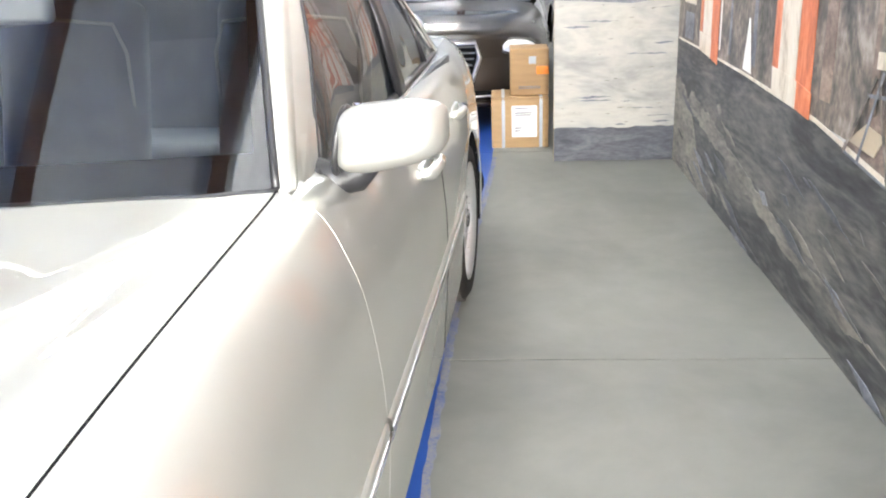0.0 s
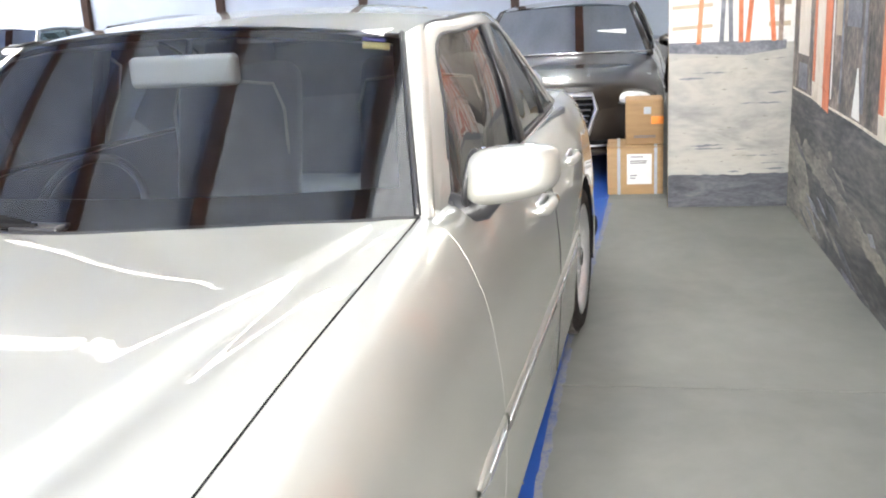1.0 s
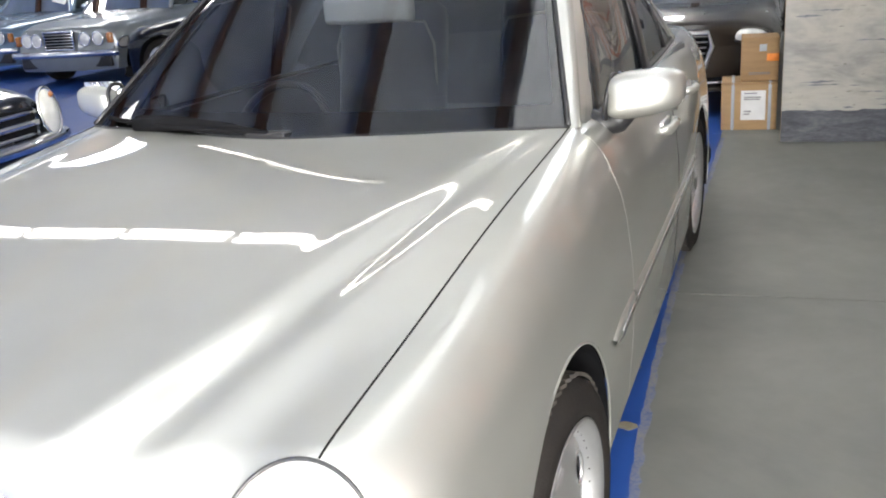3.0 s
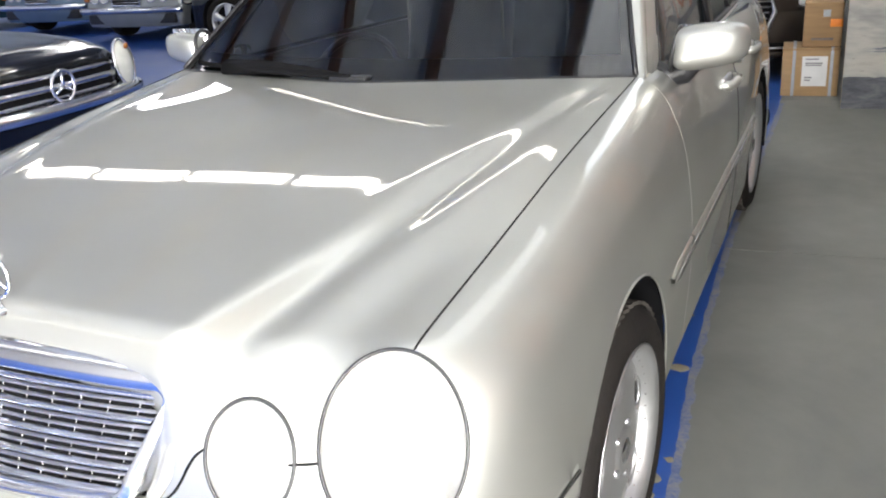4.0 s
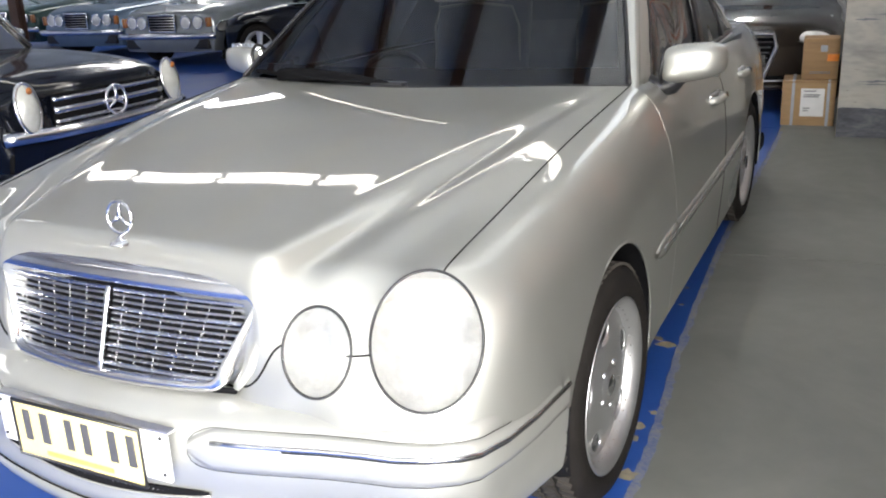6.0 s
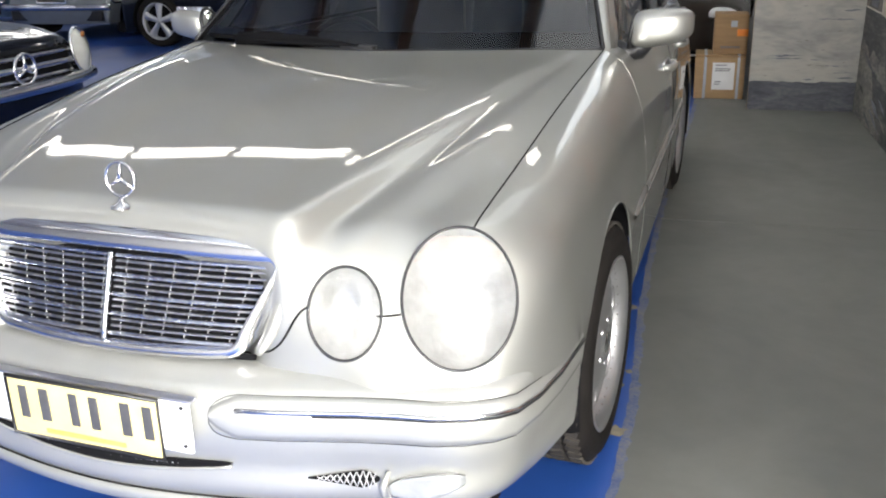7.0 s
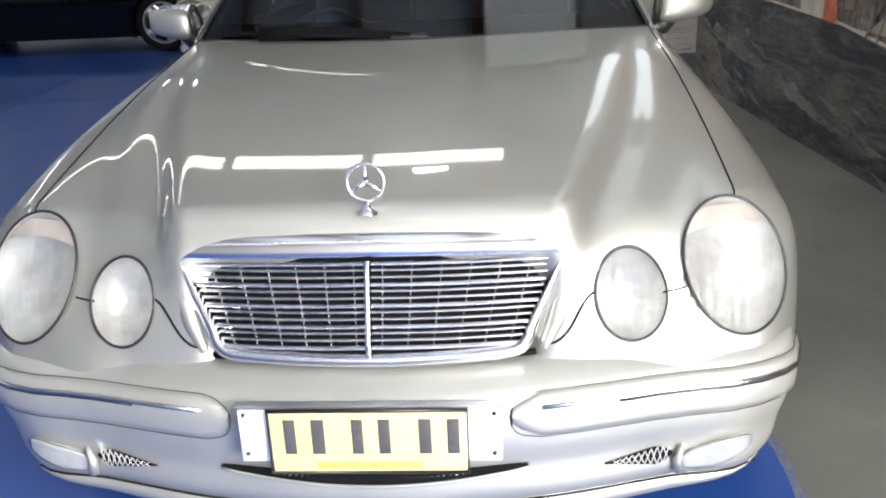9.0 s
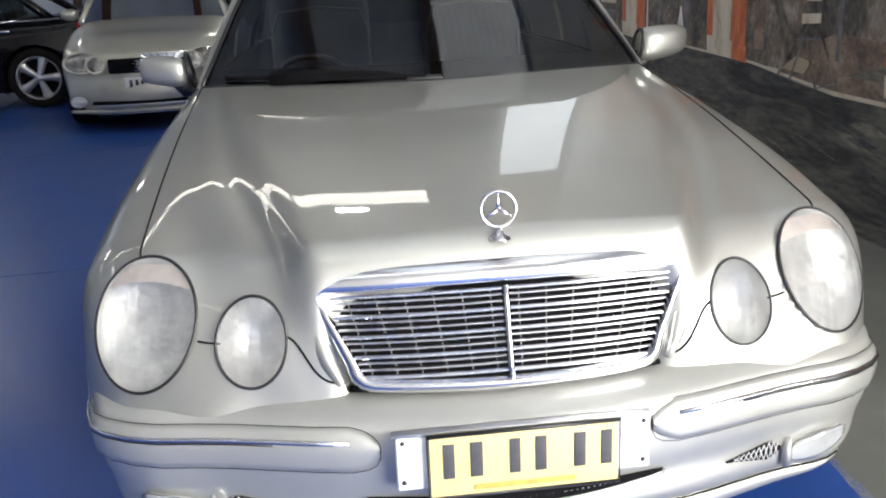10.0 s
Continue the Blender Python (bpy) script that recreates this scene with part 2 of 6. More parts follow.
M_ORANGE = painterly("mural_orange_paint", [(.30, (.42, .12, .06)), (.5, (.68, .20, .09)), (.72, (.80, .34, .19))], 5.0, (1, 1.6, .5))
M_CREAM = painterly("mural_cream_paint", [(.30, (.50, .43, .34)), (.45, (.72, .65, .55)), (.70, (.84, .79, .70))], 4.0, (1, 1.4, .6))
M_WHITE = painterly("mural_white_paint", [(.28, (.62, .59, .54)), (.45, (.80, .78, .74)), (.70, (.87, .86, .83))], 3.0, (1, 1, 1.2))
M_DARK = painterly("mural_dark_paint", [(.30, (.045, .042, .042)), (.46, (.13, .118, .108)), (.58, (.26, .215, .18)), (.72, (.42, .37, .33))], 3.4, (1, 1.2, .8), fleck=.45)
M_GREY = painterly("mural_grey_paint", [(.30, (.10, .11, .13)), (.5, (.19, .20, .23)), (.7, (.32, .33, .36))], 5.0, (1, 1, 1.2))
M_BROWN = painterly("mural_brown_paint", [(.30, (.12, .09, .08)), (.48, (.24, .18, .15)), (.60, (.36, .27, .22)), (.75, (.47, .38, .30))], 4.0, (1, 1, 1.4))
M_TAN = mat("mural_tan_boards_paint", (0.55, 0.46, 0.34), 0.6, 0, 0.08, 6, 0.05, 40)
BLACK_PAINT = mat("black_gloss_paint", (0.0035, 0.004, 0.006), 0.2, 0, 0.1, 5, 0, coat=0.35, spec=0.2)
NAVY_PAINT = mat("deep_blue_black_paint", (0.0035, 0.0045, 0.008), 0.16, 0, 0.1, 5, 0, coat=0.55, spec=0.25)
BROWN_PAINT = mat("dark_brown_metallic_paint", (0.036, 0.029, 0.025), 0.3, 0.5, 0.06, 5, 0.01, 800, coat=1.0)
PALE_SILVER = mat("pale_gold_silver_paint", (0.56, 0.55, 0.47), 0.35, 0.5, 0.04, 5, 0.01, 800, coat=1.0)
ICE_BLUE = mat("ice_blue_metallic_paint", (0.12, 0.18, 0.26), 0.32, 0.5, 0.04, 5, 0.01, 800, coat=0.9)
DARK_GREEN = mat("dark_green_metallic_paint", (0.02, 0.05, 0.045), 0.3, 0.4, 0.05, 5, 0.01, 800, coat=0.9)
GREY_SILVER = mat("grey_silver_paint", (0.24, 0.26, 0.275), 0.34, 0.6, 0.04, 5, 0.01, 800, coat=0.9)
RED_LENS = mat("red_tail_lamp_lens", (0.55, 0.012, 0.012), 0.12, 0, 0.1, 20, coat=1.0)
AMBER_LENS = mat("amber_lamp_lens", (0.40, 0.15, 0.04), 0.2, 0, 0.1, 20, coat=1.0)
CLEAR_LAMP = mat("clear_complex_lamp", (0.42, 0.42, 0.40), 0.16, 0.75, 0.5, 16, 0.9, 22, coat=1.0, col2=(0.10, 0.09, 0.08))
OLD_LAMP = mat("aged_lamp_glass", (0.52, 0.52, 0.47), 0.22, 0.1, 0.06, 14, 0.15, 60, coat=0.8)


# ---- mesh tools ----
def mesh_of(name, verts, faces, smooth=True, normals=None):
    me = bpy.data.meshes.new(name)
    me.from_pydata([tuple(map(float, v)) for v in verts], [], [tuple(map(int, f)) for f in faces])
    me.validate()
    me.polygons.foreach_set("use_smooth", [smooth] * len(me.polygons))
    if normals is not None and len(normals) == len(me.vertices):
        me.normals_split_custom_set_from_vertices([tuple(map(float, n)) for n in normals])
    me.update()
    return me


def part(name, geo, material, parent=None, label="", smooth=True, normals=None):
    """Links one mesh object under a thing or a part; geo is a bmesh or (verts, faces)."""
    if isinstance(geo, bmesh.types.BMesh):
        me = bpy.data.meshes.new(name)
        geo.normal_update()
        geo.to_mesh(me)
        geo.free()
        me.polygons.foreach_set("use_smooth", [smooth] * len(me.polygons))
    else:
        me = mesh_of(name, geo[0], geo[1], smooth, normals)
    me.materials.append(material)
    ob = new(name, me)
    if parent is not None:
        ob.parent = parent
    return tagged(ob, label)


def thing(name, label, category, group="", kind="", m=None):
    ob = new(name)
    if m is not None:
        ob.matrix_world = m
    return tagged(ob, label, category, group, kind)


def merged(*geos):
    V, F = [], []
    for v, f in geos:
        o = len(V)
        V.extend(tuple(p) for p in v)
        F.extend(tuple(i + o for i in q) for q in f)
    return V, F


def moved(geo, m):
    return [tuple(m @ Vector(v)) for v in geo[0]], geo[1]


def box(c, s, bevel=0.0, seg=2, m=None):
    bm = bmesh.new()
    bmesh.ops.create_cube(bm, size=1.0)
    for v in bm.verts:
        v.co = Vector((c[0] + v.co.x * s[0], c[1] + v.co.y * s[1], c[2] + v.co.z * s[2]))
    if bevel:
        bmesh.ops.bevel(bm, geom=bm.edges[:], offset=min(bevel, min(s) * 0.45), segments=seg, affect="EDGES", profile=0.6)
    if m is not None:
        bm.transform(m)
    return bm


def geo_of(bm):
    bm.verts.index_update()
    out = [tuple(v.co) for v in bm.verts], [tuple(v.index for v in f.verts) for f in bm.faces]
    bm.free()
    return out


def boxg(c, s, bevel=0.0, m=None):
    return geo_of(box(c, s, bevel, 2, m))


def hermite(P, subs):
    """A smooth curve through the points, subs[i] steps in span i."""
    P = np.array(P, float)
    n = len(P)
    d = np.maximum(np.linalg.norm(np.diff(P, axis=0), axis=1), 1e-6)
    T = np.zeros_like(P)
    s = np.diff(P, axis=0) / d[:, None]
    for i in range(n):
        if i == 0:
            T[i] = s[0]
        elif i == n - 1:
            T[i] = s[-1]
        else:
            T[i] = (s[i - 1] * d[i] + s[i] * d[i - 1]) / (d[i - 1] + d[i])
    out = []
    for i in range(n - 1):
        k = subs[i]
        for j in range(k):
            t = j / k
            h00, h10, h01, h11 = 2 * t**3 - 3 * t**2 + 1, t**3 - 2 * t**2 + t, -2 * t**3 + 3 * t**2, t**3 - t**2
            out.append(h00 * P[i] + h10 * d[i] * T[i] + h01 * P[i + 1] + h11 * d[i] * T[i + 1])
    out.append(P[-1])
    return np.array(out)


def net(cols, ku, kv):
    """A smooth surface through a net of lines: cols[c][s], ku steps along each line's span, kv between lines."""
    lines = np.array([hermite(c, ku) for c in cols])
    return np.array([hermite(lines[:, r], kv) for r in range(lines.shape[1])])


def relaxed(G, rounds, w=0.35):
    """Evens out a grid's curvature; its border stays."""
    G = G.copy()
    for _ in range(rounds):
        H = G.copy()
        H[1:-1, 1:-1] = (1 - w) * G[1:-1, 1:-1] + w * 0.25 * (G[:-2, 1:-1] + G[2:, 1:-1] + G[1:-1, :-2] + G[1:-1, 2:])
        G = H
    return G


def grid_faces(R, C, keep=None):
    return [(r * C + c, r * C + c + 1, (r + 1) * C + c + 1, (r + 1) * C + c) for r in range(R - 1) for c in range(C - 1)
            if keep is None or keep(r, c)]


def grid_geo(G, flip=False):
    R, C = G.shape[:2]
    f = grid_faces(R, C)
    return G.reshape(-1, 3), [tuple(reversed(q)) for q in f] if flip else f


def compact(V, F, N=None):
    used = sorted({i for f in F for i in f})
    back = {i: k for k, i in enumerate(used)}
    return [V[i] for i in used], [tuple(back[i] for i in f) for f in F], None if N is None else [N[i] for i in used]


def grid_normals(G):
    du = np.gradient(G, axis=0)
    dv = np.gradient(G, axis=1)
    n = np.cross(dv, du)
    return n / np.maximum(np.linalg.norm(n, axis=2, keepdims=True), 1e-9)


def cut(V, F, q, project):
    """Opens a hole where q < 1, with a clean rim: project() carries a point onto the rim."""
    F = [f for f in F if max(q[i] for i in f) >= 1.0]
    for i in {i for f in F for i in f}:
        if q[i] < 1.0:
            V[i] = project(V[i])
    return F


def tube(points, r, n=8, closed=False, caps=True):
    P = [Vector(p) for p in points]
    V, F = [], []
    k = len(P)
    side = None
    for i, p in enumerate(P):
        a = P[i - 1] if i or closed else p
        b = P[(i + 1) % k] if i < k - 1 or closed else p
        t = (b - a).normalized()
        if side is None:
            side = t.orthogonal().normalized()
        side = (side - t * side.dot(t)).normalized()
        up = t.cross(side)
        rr = r[i] if isinstance(r, (list, tuple)) else r
        for j in range(n):
            w = 2 * math.pi * j / n
            V.append(tuple(p + rr * (math.cos(w) * side + math.sin(w) * up)))
    for i in range(k if closed else k - 1):
        for j in range(n):
            a, b = i * n, ((i + 1) % k) * n
            F.append((a + j, a + (j + 1) % n, b + (j + 1) % n, b + j))
    if caps and not closed:
        F.append(tuple(reversed(range(n))))
        F.append(tuple(range((k - 1) * n, k * n)))
    return V, F


def lathe(profile, n=48, axis="x", closed=False):
    """Turns (axial, radius) pairs round an axis."""
    V, F = [], []
    for a, r in profile:
        for j in range(n):
            w = 2 * math.pi * j / n
            c, s = r * math.cos(w), r * math.sin(w)
            V.append((a, c, s) if axis == "x" else (c, a, s) if axis == "y" else (c, s, a))
    k = len(profile)
    for i in range(k if closed else k - 1):
        for j in range(n):
            a, b = i * n, ((i + 1) % k) * n
            F.append((a + j, b + j, b + (j + 1) % n, a + (j + 1) % n))
    return V, F


def slab(outline, z0, z1, m=None):
    """A flat piece with thickness from an outline in x and y."""
    n = len(outline)
    V = [(x, y, z0) for x, y in outline] + [(x, y, z1) for x, y in outline]
    F = [tuple(reversed(range(n))), tuple(range(n, 2 * n))] + [(i, (i + 1) % n, n + (i + 1) % n, n + i) for i in range(n)]
    geo = V, F
    return moved(geo, m) if m is not None else geo


def thick(G, t):
    """A sheet with thickness t from a grid of points."""
    R, C = G.shape[:2]
    N = grid_normals(G)
    inner = G - N * t
    V = np.concatenate([G.reshape(-1, 3), inner.reshape(-1, 3)])
    o = R * C
    f = grid_faces(R, C)
    F = list(f) + [tuple(i + o for i in reversed(q)) for q in f]
    rim = [c for c in range(C)] + [r * C + C - 1 for r in range(1, R)] + [(R - 1) * C + c for c in range(C - 2, -1, -1)] + [r * C for r in range(R - 2, 0, -1)]
    for i in range(len(rim)):
        a, b = rim[i], rim[(i + 1) % len(rim)]
        F.append((a, a + o, b + o, b))
    return V, F


# ---- the hall ----
def setting(name, geo, material, label="", smooth=False, cat=""):
    return tagged(part(name, geo, material, None, label, smooth), kind="structure")


def in_room(geo):
    return moved(geo if not isinstance(geo, bmesh.types.BMesh) else geo_of(geo), ROOM)


XL, YF, YB, HALL_H = -19.0, -12.0, 13.0, 5.4


def build_hall():
    # floors: blue paint in bays and a bare concrete lane, with joints between
    ys = [YF, -9.2, -6.0, -2.98, 0.3, 3.4, 6.6, 9.8, YB]
    floor = setting("floor", in_room(boxg(((XL + 2) / 2, (YF + YB) / 2, -.11), (2 - XL, YB - YF, .10))), JOINT, "painted and bare concrete hall floor")
    for a, b in zip(ys[:-1], ys[1:]):
        xs = [XL, -16.5, -12.9, -9.3, -5.7, -2.1]
        for x0, x1 in zip(xs[:-1], xs[1:]):
            part("floor_bay", in_room(boxg(((x0 + x1) / 2, (a + b) / 2, -.03), (x1 - x0 - .004, b - a - .008, .06))), BLUE_FLOOR, floor, smooth=False)
        part("floor_bay", in_room(boxg((-1.0, (a + b) / 2, -.03), (2.2, b - a - .008, .06))), CONCRETE, floor, "bare grey concrete lane", smooth=False)
    # the blue paint laps onto the lane with a slightly ragged edge
    rnd = random.Random(4)
    line = hermite([(.80, -5.2, 0), (.90, -.6, 0), (.970, .70, 0), (.945, 1.25, 0), (.888, 1.80, 0), (.828, 2.60, 0), (.780, 3.5, 0), (.725, 5.6, 0), (.60, 8.6, 0), (.5, 11.5, 0)], [50, 30, 24, 24, 24, 30, 24, 24, 24])
    inv = ROOM.inverted()
    edge = []
    for x, y, _ in line:
        p = inv @ Vector((x + rnd.uniform(-.0035, .0035), y, 0))
        edge.append((p.x, p.y))
    ey, ex = [p[1] for p in edge], [p[0] for p in edge]
    for a, b in zip(ys[:-1], ys[1:]):
        if b < ey[0] or a > ey[-1]:
            continue
        a, b = max(a + .004, ey[0]), min(b - .004, ey[-1])
        seg = [(float(np.interp(a, ey, ex)), a)] + [(x, y) for x, y in edge if a < y < b] + [(float(np.interp(b, ey, ex)), b)]
        out = [(-2.098, a)] + seg + [(-2.098, b)]
        part("paint_film", in_room(slab(out, -.002, .0014)), BLUE_FLOOR, floor, "blue floor paint", smooth=False)
    # faded paint along the edge
    fade = [(x, y) for x, y, _ in line if -1.5 < y < 6.3]
    part("faded_paint", slab([(x - .004, y) for x, y in fade] + [(x + rnd.uniform(.020, .034), y) for x, y in reversed(fade)], -.001, .0008), FADED_BLUE, floor, "faded blue paint edge", smooth=False)
    for cx, cy, r in ((.835, 1.93, .030), (.79, 1.98, .022), (.76, 2.06, .016), (.885, 1.30, .028), (.90, 1.22, .02), (.87, 1.12, .025), (.94, 1.02, .03), (.80, 2.35, .012), (.78, 2.55, .010), (.92, 1.40, .013)):
        out = []
        for k in range(11):
            t = 2 * math.pi * k / 11
            rr = r * rnd.uniform(.55, 1.15)
            out.append((cx + rr * math.cos(t) * 1.2, cy + rr * math.sin(t)))
        part("worn_patch", slab(out, .0005, .0022), WORN, floor, "worn patch of bare floor", smooth=False)
    # walls: the mural wall, back, far side and front with its roller door opening
    d0, d1, dh = -11.4, -7.8, 3.4
    setting("wall_east", in_room(merged(boxg((.10, (d1 + YB) / 2, HALL_H / 2), (.20, YB - d1, HALL_H)), boxg((.10, (YF + d0) / 2, HALL_H / 2), (.20, d0 - YF, HALL_H)),
                                        boxg((.10, (d0 + d1) / 2, (dh + HALL_H) / 2), (.20, d1 - d0, HALL_H - dh)))), WALL_WHITE, "off-white hall wall with mural and open roller door")
    setting("wall_north", in_room(boxg(((XL + .2) / 2, YB + .10, HALL_H / 2), (.2 - XL, .20, HALL_H))), WALL_BLUE, "pale blue painted back wall")
    setting("wall_west", in_room(boxg((XL - .10, (YF + YB) / 2, HALL_H / 2), (.20, YB - YF, HALL_H))), WALL_BLUE, "pale blue painted side wall")
    setting("wall_south", in_room(boxg(((XL + .2) / 2, YF - .10, HALL_H / 2), (.2 - XL, .20, HALL_H))), WALL_WHITE, "off-white front wall")
    setting("ground", in_room(boxg((20.25, -8, -.12), (40, 60, .10))), CONCRETE, "concrete yard outside the roller door")
    # roof lining in strips with openings for added roof lights, purlins under it
    geos = []
    lights = ADDED_ROOF_LIGHTS + [SHEET_LIGHT]
    edges = sorted({XL, .2} | {l[0] + d * l[2] / 2 for l in lights for d in (-1, 1)})
    for x0, x1 in zip(edges[:-1], edges[1:]):
        spans = [(ly - ll / 2, ly + ll / 2) for lx, ly, lw, ll, _ in lights if x0 >= lx - lw / 2 - .001 and x1 <= lx + lw / 2 + .001]
        y = YF
        for a, b in sorted(spans):
            geos.append(boxg(((x0 + x1) / 2, (y + a) / 2, HALL_H + .04), (x1 - x0, a - y, .06)))
            y = b
        geos.append(boxg(((x0 + x1) / 2, (y + YB) / 2, HALL_H + .04), (x1 - x0, YB - y, .06)))
    setting("ceiling", in_room(merged(*geos)), ROOF, "blue roof lining with openings for added roof lights")
    sheet_pts = []
    n = 60
    for i in range(n + 1):
        xx = -.09 - 1.42 * i / n
        sheet_pts.append([tuple((xx, yy, HALL_H + .03 - .012 * math.cos(2 * math.pi * i / 5))) for yy in (-6.18, -.32)])
    setting("roof_sheet", in_room((np.array(sheet_pts).reshape(-1, 3), [tuple(reversed(f)) for f in grid_faces(n + 1, 2)])), ROOF_GREY, "translucent pale corrugated roof sheet")
    for k in range(9):
        px = -1.65 - 1.80 * k
        b = thing("roof_beam", "red-oxide steel roof beam", "beam", "roof beams", "structure")
        m = ROOM @ Matrix.Translation((px, (YF + YB) / 2, HALL_H - .16))
        part("flange", moved(boxg((0, 0, .07), (.15, YB - YF, .012)), m), RUST, b, smooth=False)
        part("flange", moved(boxg((0, 0, -.07), (.15, YB - YF, .012)), m), RUST, b, smooth=False)
        part("web", moved(boxg((0, 0, 0), (.014, YB - YF, .13)), m), RUST, b, smooth=False)
    # columns against the walls
    for px, py in ((-3.2, YB - .09), (-6.4, YB - .09), (-9.6, YB - .09), (-12.8, YB - .09), (-16.0, YB - .09), (XL + .10, 4.0), (XL + .10, -1.0), (XL + .10, -6.0), (-11.9, 3.1)):
        c = thing("steel_column", "dark brown steel column standing on the hall floor", "column", "steel columns", "structure")
        m = ROOM @ Matrix.Translation((px, py, HALL_H / 2))
        part("flange", moved(boxg((0, -.065, 0), (.16, .014, HALL_H - .4)), m), COLUMN, c, smooth=False)
        part("flange", moved(boxg((0, .06, 0), (.16, .014, HALL_H - .4)), m), COLUMN, c, smooth=False)
        part("web", moved(boxg((0, 0, 0), (.014, .12, HALL_H - .4)), m), COLUMN, c, smooth=False)
    # an unseen row of fluorescent battens added behind the camera, and two high-bay lamps
    for row, (py, n0, n1) in enumerate(((-9.2, -5, 1),)):
        for k in range(n0, n1):
            b = thing("fluorescent_batten", "unseen white fluorescent batten added behind the camera as fill", "ceiling light", "fluorescent battens")
            m = ROOM @ Matrix.Translation((-1.35 + 1.56 * k, py, HALL_H - .55))
            part("batten_body", moved(boxg((0, 0, .05), (1.50, .30, .05), .01), m), WHITE_PLASTIC, b)
            for dy in (-.07, .07):
                part("tube", moved(boxg((0, dy, .005), (1.48, .05, .045), .018), m), TUBE, b)
            for hx in (-.4, .4):
                part("hanger", moved(tube([(hx, 0, .07), (hx, 0, .57)], .006, 6), m), DULL_CHROME, b)
    # a lower row of shorter battens square to the parked cars
    for k in range(-5, 1):
        b = thing("fluorescent_batten", "short white fluorescent batten on long hangers", "ceiling light", "fluorescent battens")
        m = Matrix.Translation((-.25 + 1.31 * k, 5.30, 4.20))
        part("batten_body", moved(boxg((0, 0, .05), (1.22, .28, .05), .01), m), WHITE_PLASTIC, b)
        for dy in (-.075, .075):
            part("tube", moved(boxg((0, dy, .005), (1.20, .09, .045), .018), m), TUBE, b)
        for hx in (-.4, .4):
            part("hanger", moved(tube([(hx, 0, .07), (hx, 0, HALL_H - 4.20)], .006, 6), m), DULL_CHROME, b)
    for px, py in ((-2.25, .25), (-2.0, 6.9), (-7.7, 8.0)):
        b = thing("high_bay_lamp", "square high-bay lamp hanging under the roof", "ceiling light", "high bay lamps")
        m = ROOM @ Matrix.Translation((px, py, HALL_H - .45))
        part("lamp_body", moved(boxg((0, 0, .08), (.40, .40, .10), .02), m), WHITE_PLASTIC, b)
        part("lens", moved(boxg((0, 0, 0), (.36, .36, .05), .015), m), HIGHBAY, b)
        part("hanger", moved(tube([(0, 0, .12), (0, 0, .47)], .008, 6), m), DULL_CHROME, b)


def wall_poly(name, pts, material, parent, lift=.004, t=.004, label=""):
    """A flat painted shape on the mural wall: s along the wall from the corner towards the front, z up."""
    V = [(-lift + (t if b else 0), -s, z) for b in (0, 1) for s, z in pts]
    n = len(pts)
    F = [tuple(range(n)), tuple(reversed(range(n, 2 * n)))] + [(i, n + i, n + (i + 1) % n, (i + 1) % n) for i in range(n)]
    return part(name, in_room((V, F)), material, parent, label, smooth=False)


def ragged(pts, amp, seed, step=.06):
    """The outline with a brushed, uneven edge."""
    rnd = random.Random(seed)
    out = []
    for (a, b), (c, d) in zip(pts, pts[1:] + pts[:1]):
        n = max(1, int(math.hypot(c - a, d - b) / step))
        out.append((a, b))
        for k in range(1, n):
            t = (k + rnd.uniform(-.3, .3)) / n
            out.append((a + (c - a) * t + rnd.uniform(-amp, amp), max(.002, b + (d - b) * t + rnd.uniform(-amp, amp))))
    return out


